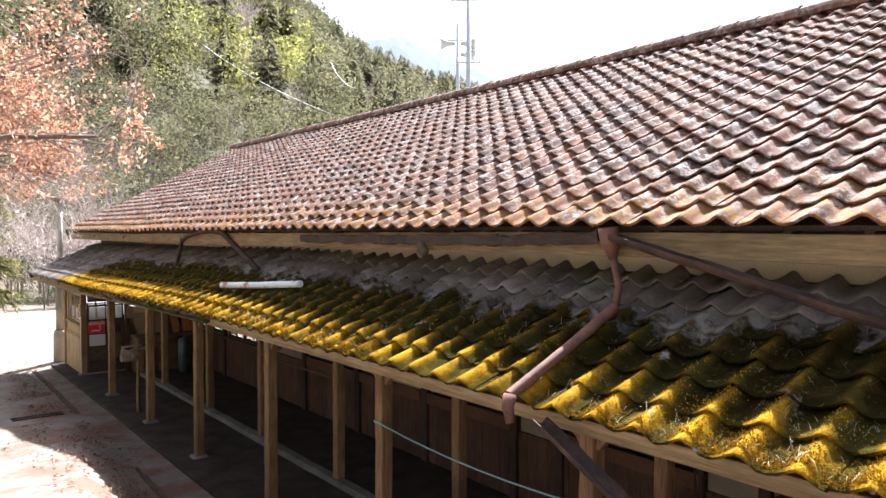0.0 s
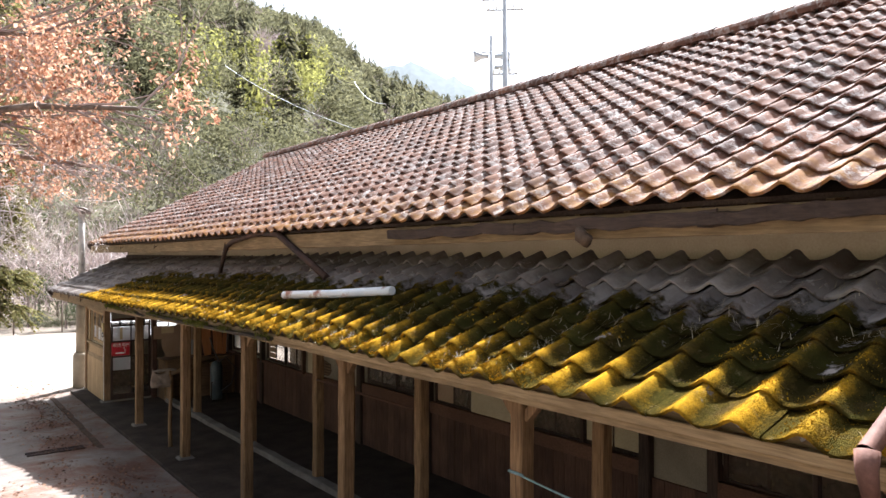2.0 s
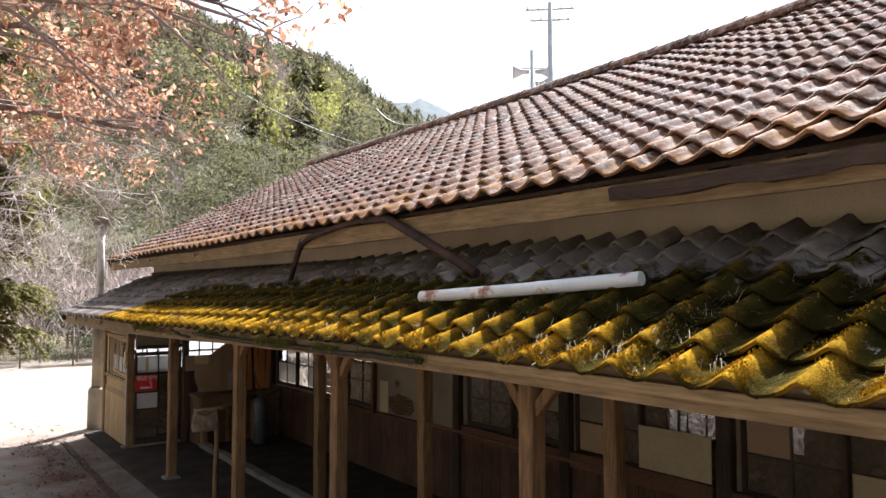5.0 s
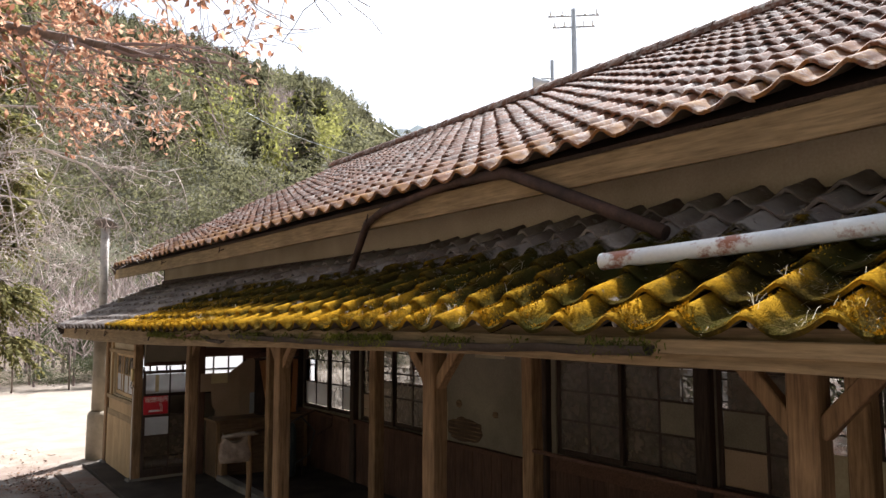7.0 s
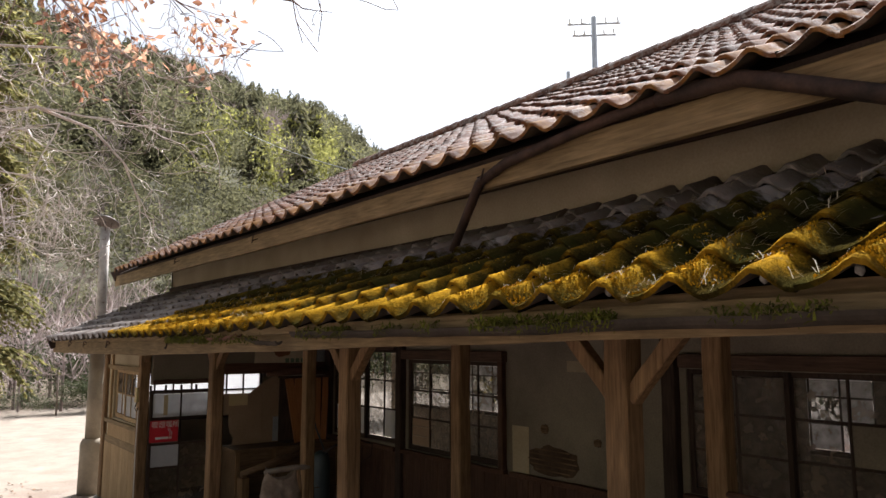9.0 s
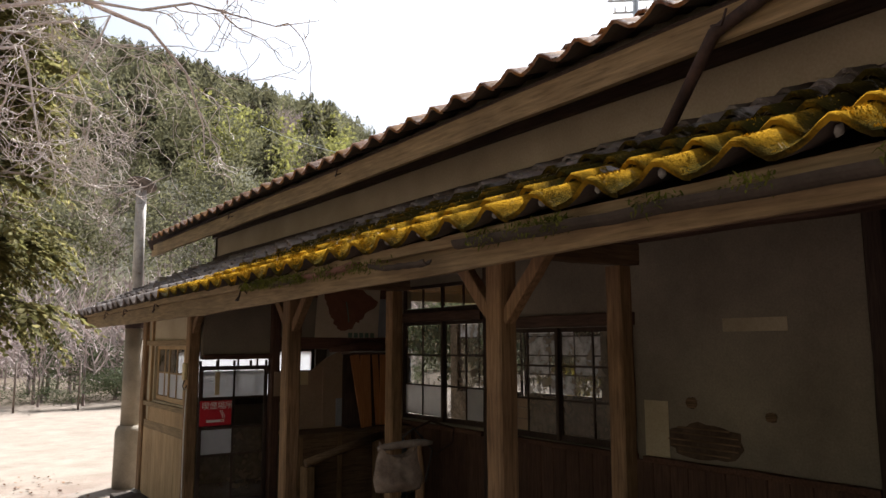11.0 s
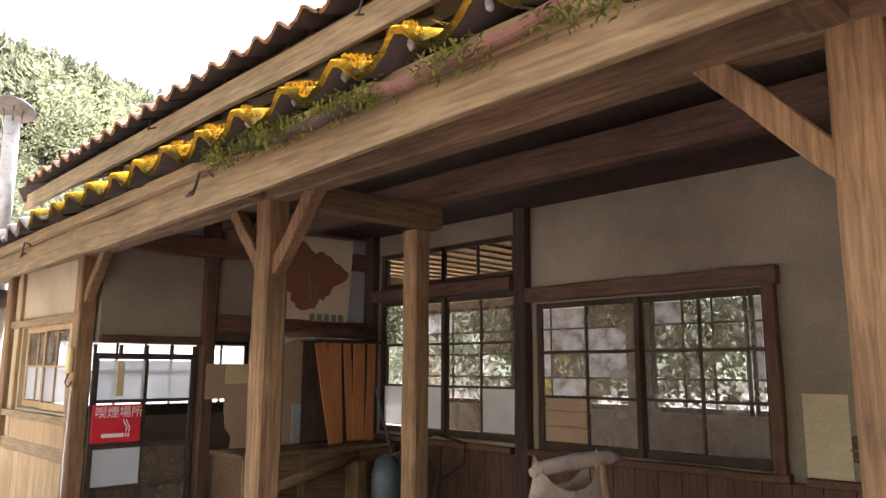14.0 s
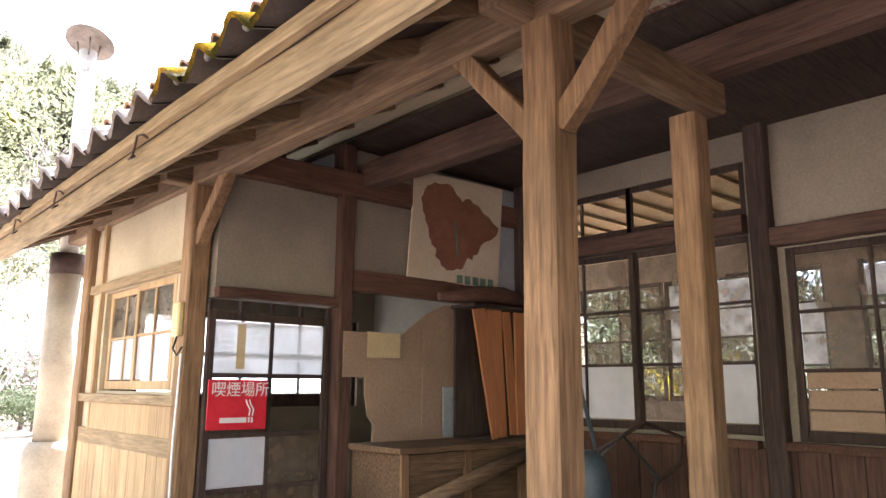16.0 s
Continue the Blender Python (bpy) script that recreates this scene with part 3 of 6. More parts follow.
for k in range(3):
    part("board", box(X1 + 0.012, 16.725, 1.095 + 0.122 * k, X1 + 0.026, 17.13, 1.207 + 0.122 * k, 0.004), M["card"], cb)
# panes that catch the light are painted in with opaque plaster colours
for (y0, y1, z0, z1), pa, pb in ((WINDOWS[2], [D, D, D, D, D, D], [D, D, D, "plaster", D, D]), (WINDOWS[3], [D, D, "plaster", D, "card", D], [D, D, D, D, "card", D]), (WINDOWS[4], [D, D, "card", D, D, D], [D, D, D, D, "plaster_y", "plaster_y"]), (WINDOWS[5], [D] * 6, [D, D, G, D, D, D]), (WINDOWS[6], [D] * 6, [D] * 6)):
    m = (y0 + y1) / 2
    sash(X1, m - 0.02, y1, z0, z1, 2, 3, pa, M["dz"])
    sash(X2, y0, m + 0.02, z0, z1, 2, 3, pb, M["dz"])
for y0, y1, z0, z1 in REAR:
    m = (y0 + y1) / 2
    sash(REAR_X + 0.04, m, y1, z0, z1, 3, 4, [F, D, D, D, G, D, D, D, G, D, D, D], M["dz"])
    sash(REAR_X + 0.08, y0, m, z0, z1, 3, 4, [F, F, D, F, F, F, F, D, F, D, F, D], M["dz"])

# ---- veranda posts with knee braces ----
def post_thing(name, x, y, top, braces, w=0.134, label="weathered timber veranda post with knee braces", lean=0.0):
    p = thing(name, label, "post", (x, y, 0), group=name)
    part("shaft", beam((x, y + lean, 0.0), (x, y, top), w, w, 0.003, 10, (1, 0, 0)), M["wz"], p)
    part("foot_stone", box(x - 0.13, y + lean - 0.13, -0.02, x + 0.13, y + lean + 0.13, 0.09, 0.03), M["concrete"], p, "rough concrete footing block")
    for s in braces:
        part("knee_brace", beam((x, y + 0.05 * s, top - 0.37), (x, y + 0.43 * s, top + 0.05), 0.072, 0.08, 0.003, 5, (1, 0, 0)), M["wz"], p)
    return p


for y in POST_Y:
    post_thing("veranda_post", POST_X, y, 2.54, (-1, 1), lean=0.02)
for y in INNER_Y:
    post_thing("inner_post", INNER_X + 0.015, y, 2.56, (), 0.13, "weathered timber inner veranda post on a concrete footing")
tagged(part("step", beam((INNER_X - 0.03, 2.0, 0.05), (INNER_X - 0.03, 18.7, 0.05), 0.17, 0.18, 0.008, 60), M["concrete"]), "pale worn concrete step edge along the inner posts", "step", kind="structure")
tagged(part("hanging_rail", tube([(INNER_X - 0.03, 8.9, 1.55), (INNER_X - 0.025, 10.2, 1.54), (INNER_X - 0.03, 11.6, 1.555)], 0.017, 8), M["rx"]), "thin reddish rail fixed between two inner posts", "rail")

for y in POST_Y[1:] + [19.5]:
    tagged(part("tie_beam", beam((POST_X - 0.22, y + 0.06, 2.62), (INNER_X + 0.12, y + 0.06, 2.64), 0.11, 0.15), M["wx"]), "weathered timber tie beam across the veranda", "beam", group="tie beams")
tagged(part("eave_beam", beam((POST_X, Y0, 2.625), (POST_X, END_Y - 0.1, 2.625), 0.12, 0.165, 0.006, 40), M["wy"]), "long weathered timber beam carried by the veranda posts", "beam")
tagged(part("inner_beam", beam((INNER_X, Y0, 2.80), (INNER_X, 19.4, 2.80), 0.13, 0.18, 0.006, 40), M["ry"]), "long dark timber beam over the inner posts", "beam")
tagged(part("fascia_board", settle(beam((3.31, Y0, 2.40), (3.31, END_Y + 0.15, 2.40), 0.035, 0.155, 0.004, 50), fascia_sag), M["fy"]), "pale weathered fascia board under the lower eave", "fascia", kind="structure")
tagged(part("fascia_board", settle(beam((3.268, Y0, 2.510), (3.268, END_Y + 0.12, 2.510), 0.045, 0.058, 0.003, 50), batten_sag), M["fy"]), "narrow pale batten under the lower eave tiles", "fascia", kind="structure")
tagged(part("fascia_board", settle(beam((4.18, Y0, 3.60), (4.18, END_Y + 0.1, 3.60), 0.04, 0.17, 0.004, 50), up_sag), M["fy"]), "pale weathered fascia board under the upper eave", "fascia", kind="structure")
tagged(part("trim", beam((UPWALL_X - 0.015, Y0, 3.30), (UPWALL_X - 0.015, Y1, 3.30), 0.03, 0.08, 0.004, 40), M["dy"]), "dark board at the foot of the upper wall", "trim", kind="structure")
tagged(part("trim", beam((UPWALL_X - 0.03, Y0, 3.68), (UPWALL_X - 0.03, Y1, 3.68), 0.06, 0.12, 0.004, 40), M["dy"]), "dark wall plate under the upper eave", "trim", kind="structure")


# rafters and sheathing
def rafters(xa, xb, zf, mat, pitch, label, drop, sag):
    y = Y0 + 0.2
    while y < END_Y:
        tagged(part("rafter", settle(beam((xa, y, zf(xa) - drop), (xb, y, zf(xb) - drop), 0.05, 0.07, 0.002, 3), sag), mat), label, "rafter", group=label)
        y += pitch


rafters(3.33, UPWALL_X - 0.02, low_z, M["wx"], 0.45, "weathered timber rafter under the lower roof", 0.115, low_sag)
rafters(4.22, UPWALL_X - 0.02, up_z, M["wx"], 0.45, "weathered timber rafter under the upper roof", 0.115, up_sag)


def slope_slab(name, xa, xb, zf, ya, yb, up, thick, mat, label, sag):
    """Roof boarding between xa and xb that follows the settled roof."""
    bm = bmesh.new()
    ys = [ya] + [y for y in (3.0, 5.0, 8.0, 10.0, 12.0, 13.5, 16.0, 18.0, 20.0) if ya < y < yb] + [yb]
    rows = [[bm.verts.new((x, y, zf(x) + sag(x, y) + up - d)) for x, d in ((xa, 0), (xb, 0), (xb, thick), (xa, thick))] for y in ys]
    for r0, r1 in zip(rows, rows[1:]):
        for k in range(4):
            bm.faces.new((r0[k], r0[(k + 1) % 4], r1[(k + 1) % 4], r1[k]))
    bm.faces.new(rows[0])
    bm.faces.new(list(reversed(rows[-1])))
    bmesh.ops.recalc_face_normals(bm, faces=bm.faces)
    return tagged(part(name, bm, mat), label, "roof", kind="structure")


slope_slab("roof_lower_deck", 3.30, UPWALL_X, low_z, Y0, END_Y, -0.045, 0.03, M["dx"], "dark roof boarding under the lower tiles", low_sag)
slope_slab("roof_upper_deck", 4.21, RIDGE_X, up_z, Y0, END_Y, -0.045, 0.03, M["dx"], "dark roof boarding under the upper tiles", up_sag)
slope_slab("roof_back_deck", RIDGE_X, 13.9, lambda x: up_z(2 * RIDGE_X - x), Y0, END_Y, -0.02, 0.05, M["tile_u"], "rear slope of the tiled roof", lambda x, y: up_sag(RIDGE_X, y))

# ---- end room in front of the gable: front wall with a window, side wall with a door ----
FX = POST_X
wall_with_holes("wall_endroom", M["plaster_y"], FX - 0.02, FX + 0.06, 19.55, 21.45, 0.0, 2.55, [(19.72, 21.05, 1.30, 2.02)], "ochre plastered front wall of the end room")
for y, w in ((19.52, 0.13), (21.42, 0.16)):
    post_thing("corner_post", FX, y, 2.56, (-1,) if y < 20 else (), w, "thick weathered timber corner post of the end room")
tagged(part("trim", beam((FX - 0.03, 19.55, 2.06), (FX - 0.03, 21.35, 2.06), 0.05, 0.07), M["fy"]), "pale timber rail above the window", "trim", kind="structure")
tagged(part("trim", beam((FX - 0.035, 19.55, 1.25), (FX - 0.035, 21.35, 1.25), 0.07, 0.06), M["fy"]), "pale timber window sill", "sill", kind="structure")
tagged(part("trim", beam((FX - 0.03, 19.55, 0.98), (FX - 0.03, 21.35, 0.98), 0.05, 0.11), M["fy"]), "pale timber rail above the wainscot", "trim", kind="structure")
tagged(part("trim", beam((FX - 0.03, 21.12, 1.0), (FX - 0.03, 21.12, 2.55), 0.05, 0.05), M["fz"]), "pale timber jamb beside the window", "trim", kind="structure")
tongue_boards("wainscot", FX - 0.035, 19.6, 21.35, 0.05, 0.93, M["fz"], "pale stained vertical planks below the window", 0.16)
tongue_boards("wainscot", FX - 0.035, 19.6, 21.15, 1.03, 1.22, M["fz"], "pale horizontal board under the sill", 1.6)
for a, b in ((19.74, 20.42), (20.38, 21.05)):
    sash(FX - 0.005 if a < 20 else FX + 0.03, a, b, 1.31, 2.02, 2, 2, [D, D, F, F], M["fz"], 0.026, 0.02)

WY = 19.40
slabs("wall_side", M["plaster"], [(4.03, WY, 1.86, 4.87, WY + 0.1, 2.62), (4.97, WY, 2.12, WALL_X, WY + 0.1, 3.0), (4.03, WY, 0.0, 4.87, WY + 0.1, 0.10), (5.0, WY, 0.0, WALL_X, WY + 0.1, 0.95)], "cream plastered side wall above the door")
slabs("wall_endroom_back", M["plaster"], [(6.5, 21.4, 0.0, WALL_X, 21.5, 3.0), (4.03, 21.4, 0.0, 6.5, 21.5, 1.15), (4.03, 21.4, 1.98, 6.5, 21.5, 3.0), (4.03, 21.4, 1.15, 4.3, 21.5, 1.98)], "plastered back wall of the end room with a window")
tagged(part("trim", beam((4.03, WY - 0.02, 1.89), (4.9, WY - 0.02, 1.89), 0.07, 0.06, side=(0, 1, 0)), M["rx"]), "dark timber door head", "lintel", kind="structure")
tagged(part("trim", beam((4.95, WY - 0.02, 2.05), (WALL_X, WY - 0.02, 2.05), 0.07, 0.15, side=(0, 1, 0)), M["rx"]), "reddish timber rail across the side wall", "rail", kind="structure")
tagged(part("trim", beam((4.0, WY - 0.02, 2.70), (WALL_X, WY - 0.02, 2.75), 0.12, 0.17, side=(0, 1, 0)), M["rx"]), "reddish timber beam over the side wall", "beam", kind="structure")
tagged(part("wall_post", beam((4.93, WY, 0.06), (4.93, WY, 3.0), 0.11, 0.13, side=(1, 0, 0)), M["rz"]), "reddish timber post beside the door", "post", group="wall posts")


def xsash(name, y, x0, x1, z0, z1, cols, rowz, panes, mat, label):
    """A door or window leaf across x; rowz: heights of the bars, from the top."""
    s = thing(name, label, "door", ((x0 + x1) / 2, y, z0))
    part("stile", box(x0, y - 0.018, z0, x0 + 0.045, y + 0.018, z1, 0.004), mat, s)
    part("stile", box(x1 - 0.045, y - 0.018, z0, x1, y + 0.018, z1, 0.004), mat, s)
    part("rail", box(x0 + 0.045, y - 0.017, z1 - 0.05, x1 - 0.045, y + 0.017, z1, 0.004), mat, s)
    part("rail", box(x0 + 0.045, y - 0.017, z0, x1 - 0.045, y + 0.017, z0 + 0.12, 0.004), mat, s)
    xa, xb = x0 + 0.045, x1 - 0.045
    zs = [z1 - 0.05, *rowz, z0 + 0.12]
    for z in rowz:
        part("glazing_bar", box(xa, y - 0.012, z - 0.014, xb, y + 0.012, z + 0.014, 0.003), mat, s)
    for k in range(1, cols):
        x = xa + (xb - xa) * k / cols
        part("glazing_bar", box(x - 0.011, y - 0.014, z0 + 0.12, x + 0.011, y + 0.014, z1 - 0.05, 0.003), mat, s)
    for r in range(len(zs) - 1):
        for c in range(cols):
            kind = panes[r * cols + c]
            if kind == "open":
                continue
            a, b = xa + (xb - xa) * c / cols, xa + (xb - xa) * (c + 1) / cols
            bm = bmesh.new()
            bm.faces.new([bm.verts.new(p) for p in ((a, y, zs[r + 1] + 0.008), (b, y, zs[r + 1] + 0.008), (b, y, zs[r] - 0.008), (a, y, zs[r] - 0.008))])
            part("pane", bm, M[kind], s).visible_shadow = kind != "glass"
    return s


xsash("sliding_door", WY + 0.03, 4.01, 4.86, 0.10, 1.78, 2, [1.40, 1.05, 0.74], [F, F, O, O, F, D, D, D], M["dz"], "dark wooden sliding door with frosted panes and one missing")
cl = thing("clerestory_frame", "narrow dark clerestory slit above the sliding door", "window", (4.43, WY + 0.03, 1.8))
for x in (4.02, 4.22, 4.43, 4.64, 4.84):
    part("mullion", box(x - 0.012, WY + 0.015, 1.78, x + 0.012, WY + 0.045, 1.845, 0.002), M["dz"], cl)
xsash("back_window", 21.45, 4.3, 6.5, 1.15, 1.98, 7, [1.62], [F] * 14, M["dz"], "frosted back window of the end room")


# ---- things on and round the building ----
def pipe_thing(name, pts, r, mat, label, category, sides=12):
    return tagged(part(name, tube(pts, r, sides), mat), label, category)


def crest_z(x):
    return low_z(x) + 0.115


pipe_thing("loose_pipe", [(3.64, 9.50, crest_z(3.64) + 0.05), (3.76, 8.6, crest_z(3.76) + 0.045), (3.89, 7.70, crest_z(3.89) + 0.05)], 0.042, M["whitepipe"], "white painted metal pipe with rust patches lying on the mossy tiles", "pipe", 14)
# old downpipe: hopper under the upper eave, drop, elbow and run down the lower roof
dp = thing("downpipe", "rusty brown downpipe running over the mossy lower roof", "downpipe", (4.08, 3.3, 3.2))
part("hopper", tube([(4.07, 3.31, 3.70), (4.08, 3.30, 3.60), (4.09, 3.28, 3.48)], [0.075, 0.07, 0.03], 10), M["rust"], dp)
part("drop_pipe", tube([(4.09, 3.28, 3.50), (4.12, 3.25, 3.27), (4.06, 3.24, 3.14)], 0.026, 10), M["rust"], dp)
part("sloping_pipe", tube([(4.06, 3.24, 3.14), (3.6, 3.24, 2.91), (3.05, 3.24, 2.66)], 0.037, 12, cap=False), M["rust"], dp)
part("end_spout", tube([(3.06, 3.24, 2.665), (3.03, 3.23, 2.60), (3.04, 3.22, 2.50)], [0.045, 0.04, 0.03], 10), M["rust"], dp)


def gutter(name, p0, p1, r, mat, label, sag=0.0, n=12):
    """A half-round gutter trough, with thickness."""
    p0, p1 = Vector(p0), Vector(p1)
    d = (p1 - p0).normalized()
    side = d.cross(Vector((0, 0, 1))).normalized()
    up = side.cross(d)
    bm = bmesh.new()
    rows = []
    for k in range(n + 1):
        o = p0.lerp(p1, k / n) - Vector((0, 0, sag * 4 * (k / n) * (1 - k / n)))
        o += Vector((random.uniform(-0.005, 0.005), 0, random.uniform(-0.006, 0.006)))
        ring = []
        for rr, order in ((r, range(9)), (r - 0.008, range(8, -1, -1))):
            for j in order:
                a = math.pi + math.pi * j / 8
                ring.append(bm.verts.new(o + side * (rr * math.cos(a)) + up * (rr * math.sin(a))))
        rows.append(ring)
    m = len(rows[0])
    for a, b in zip(rows, rows[1:]):
        for j in range(m):
            bm.faces.new((a[j], a[(j + 1) % m], b[(j + 1) % m], b[j]))
    bm.faces.new(rows[0])
    bm.faces.new(list(reversed(rows[-1])))
    return tagged(part(name, bm, mat), label, "gutter")


gutter("fallen_gutter", (4.06, 3.25, 3.66), (3.86, 0.2, 2.95), 0.06, M["darkmetal"], "dark rusted gutter fallen from the upper eave onto the tiles")
gutter("fallen_gutter", (3.13, 3.05, 2.55), (3.08, 1.0, 1.55), 0.06, M["darkmetal"], "dark rusted gutter hanging down from the lower eave")
for ya, yb, za, zb in ((8.1, 6.25, 3.56, 3.585), (6.35, 4.5, 3.57, 3.60), (4.62, 3.40, 3.585, 3.63)):
    tagged(part("rotten_board", beam((4.10, ya, za), (4.09, yb, zb), 0.03, 0.085, 0.014, 14), M["dy"]), "dark rotten board hanging under the upper eave", "board")
tagged(part("wasp_nest", tube([(4.06, 5.55, 3.56), (4.06, 5.52, 3.50), (4.06, 5.48, 3.47), (4.06, 5.44, 3.50)], [0.03, 0.055, 0.05, 0.02], 8), M["lath"]), "lump of dried mud under the upper eave", "nest")
gutter("eave_gutter", (3.21, 13.4, 2.50), (3.21, 8.9, 2.545), 0.04, M["under"], "sagging rotten gutter grown over with moss under the lower eave", 0.02, 24)
for ya, yb, za, zb, kind in ((15.95, 15.1, 2.49, 2.455, "darkmetal"), (15.02, 14.35, 2.47, 2.50, "rust"), (14.2, 13.65, 2.465, 2.44, "under")):
    gutter("eave_gutter", (3.225, ya, za), (3.215, yb, zb), 0.028, M[kind], "broken rusty gutter piece under the lower eave", 0.012, 10)
# two arms of an old downpipe spread from the upper eave like a bracket
br = thing("old_downpipe_bracket", "dark rusted downpipe pieces spreading from the upper eave", "downpipe", (4.12, 10.9, 3.6))
part("arm", tube([(4.12, 10.95, 3.66), (4.12, 11.6, 3.63), (4.12, 12.35, 3.55), (4.12, 12.6, 3.47), (4.13, 12.9, 3.05)], [0.03, 0.033, 0.033, 0.033, 0.03], 10), M["darkmetal"], br)
part("arm", tube([(4.12, 11.2, 3.65), (4.12, 10.75, 3.63), (4.12, 10.5, 3.53), (4.14, 10.0, 3.32), (4.16, 9.50, 3.10)], [0.04, 0.042, 0.042, 0.042, 0.042], 10), M["darkmetal"], br)
for y in (20.9, 19.9, 18.6, 16.2):
    pts = [(3.29, y + 0.15, 2.41), (3.25, y + 0.11, 2.375), (3.24, y + 0.03, 2.37), (3.235, y - 0.01, 2.41), (3.235, y - 0.03, 2.45), (3.24, y - 0.09, 2.44), (3.25, y - 0.12, 2.42)]
    pipe_thing("gutter_hook", pts, 0.006, M["darkmetal"], "bent rusty gutter hook on the fascia board", "hook", 6)
for y in (12.6, 16.3, 18.9):
    pipe_thing("gutter_hook", [(4.17, y, 3.53), (4.10, y, 3.50), (4.07, y - 0.07, 3.47), (4.07, y - 0.10, 3.54)], 0.006, M["darkmetal"], "bent rusty gutter hook on the upper fascia", "hook", 6)
pipe_thing("cable_loop", [(UPWALL_X - 0.01, 1.95, 3.62), (UPWALL_X - 0.05, 1.92, 3.60), (UPWALL_X - 0.06, 1.90, 3.52), (UPWALL_X - 0.02, 1.93, 3.46)], 0.006, M["black"], "short dangling black cable on the upper wall", "cable", 6)

# flue beside the end room
fl = thing("flue", "tall stained flue pipe with a rusty cap beside the end room", "chimney", (3.92, 22.15, 0))
part("base", tube([(3.92, 22.15, 0), (3.92, 22.15, 0.80), (3.92, 22.15, 0.88)], [0.205, 0.20, 0.165], 20), M["barrel"], fl)
part("lower_pipe", tube([(3.92, 22.15, 0.86), (3.92, 22.15, 2.30)], 0.135, 20), M["barrel"], fl)
part("collar", tube([(3.92, 22.15, 2.28), (3.92, 22.15, 2.46)], 0.142, 20), M["darkmetal"], fl, "dark metal collar")
part("upper_pipe", tube([(3.92, 22.15, 2.44), (3.91, 22.14, 3.4), (3.90, 22.13, 4.36)], 0.078, 16), M["chimney"], fl)
cap_turn = Matrix.Translation((3.91, 22.13, 4.46)) @ Euler((radians(-14), radians(17), 0)).to_matrix().to_4x4()
cap_rings = [(0.0, 0.062), (0.09, 0.055), (0.17, 0.034), (0.215, 0.004), (0.218, -0.012), (0.208, -0.008), (0.16, 0.020), (0.08, 0.040), (0.0, 0.046)]
bm = tube([cap_turn @ Vector((0, 0, z)) for r, z in cap_rings[:1]] + [cap_turn @ Vector((0, 0, 0.061))], [0.012, 0.010], 24)
rings = [[bm.verts.new(cap_turn @ Vector((max(r, 0.004) * math.cos(2 * math.pi * j / 24), max(r, 0.004) * math.sin(2 * math.pi * j / 24), z))) for j in range(24)] for r, z in cap_rings]
for r0, r1 in zip(rings, rings[1:]):
    for j in range(24):
        bm.faces.new((r0[j], r1[j], r1[(j + 1) % 24], r0[(j + 1) % 24])).smooth = True
cap = part("cap", bm, M["captin"], fl, "thin tilted dish-shaped rusty tin cap")
for a in (0.3, 2.4, 4.5):
    part("cap_strut", tube([(3.90 + 0.085 * math.cos(a), 22.13 + 0.085 * math.sin(a), 4.30), (3.90 + 0.11 * math.cos(a), 22.13 + 0.11 * math.sin(a), 4.46)], 0.008, 6), M["captin"], cap)

# rope between posts
pipe_thing("rope", arc((POST_X - 0.07, 6.01, 1.76), (POST_X - 0.07, 3.34, 1.74), 0.06, 14), 0.008, M["rope"], "thin blue-green rope tied between two veranda posts", "rope", 6)
pipe_thing("rope_knot", [(POST_X - 0.07, 6.085, 1.76), (POST_X - 0.08, 6.01, 1.765), (POST_X - 0.07, 5.935, 1.76)], 0.012, M["rope"], "blue-green rope knot round a veranda post", "rope", 6)

# smoking place sign on the sliding door
sg = thing("sign", "red metal sign with white lettering and a cigarette mark", "sign", (4.19, WY - 0.01, 1.22))
plate = part("plate", box(4.02, WY - 0.012, 1.085, 4.40, WY - 0.004, 1.375, 0.003), M["red"], sg)
tx = bpy.data.curves.new("lettering", "FONT")
tx.body, tx.size, tx.extrude, tx.align_x = "喫煙場所", 0.093, 0.0012, "CENTER"
txo = new("lettering", tx)
txm = bpy.data.meshes.new_from_object(txo)
bpy.data.objects.remove(txo)
txm.materials.clear()
txm.materials.append(M["white"])
lt = part("lettering", txm, None, sg)
lt.matrix_basis = Matrix.Translation((4.225 - 4.19, -0.0035, 1.285 - 1.22)) @ pose(0, 0, 0, 90, 0, 0)
lt.matrix_parent_inverse = Matrix()
part("cigarette", box(4.10, WY - 0.0145, 1.125, 4.27, WY - 0.0125, 1.155, 0), M["white"], plate)
part("cigarette_tip", box(4.28, WY - 0.0145, 1.125, 4.29, WY - 0.0125, 1.155, 0), M["white"], plate)
part("cigarette_tip", box(4.30, WY - 0.0145, 1.125, 4.312, WY - 0.0125, 1.155, 0), M["white"], plate)
for dx in (0.0, 0.022):
    part("smoke_line", tube([(4.285 + dx, WY - 0.013, 1.165), (4.292 + dx, WY - 0.013, 1.20), (4.270 + dx, WY - 0.013, 1.235), (4.262 + dx, WY - 0.013, 1.26)], 0.0045, 5), M["white"], plate)
for x in (4.2,):
    tagged(part("tape_strip", box(x, WY + 0.018, 1.44, x + 0.055, WY + 0.024, 1.71, 0.001), M["card2"]), "yellowed tape strip on the frosted pane", "tape")

# map board
mb = thing("map_board", "aged board with a painted brown map hung under the beam", "board", (5.93, WY - 0.04, 2.5))
TILT_MAP = 0.05


def mapy(z):
    return WY - 0.05 - TILT_MAP * (z - 2.1) / 0.85


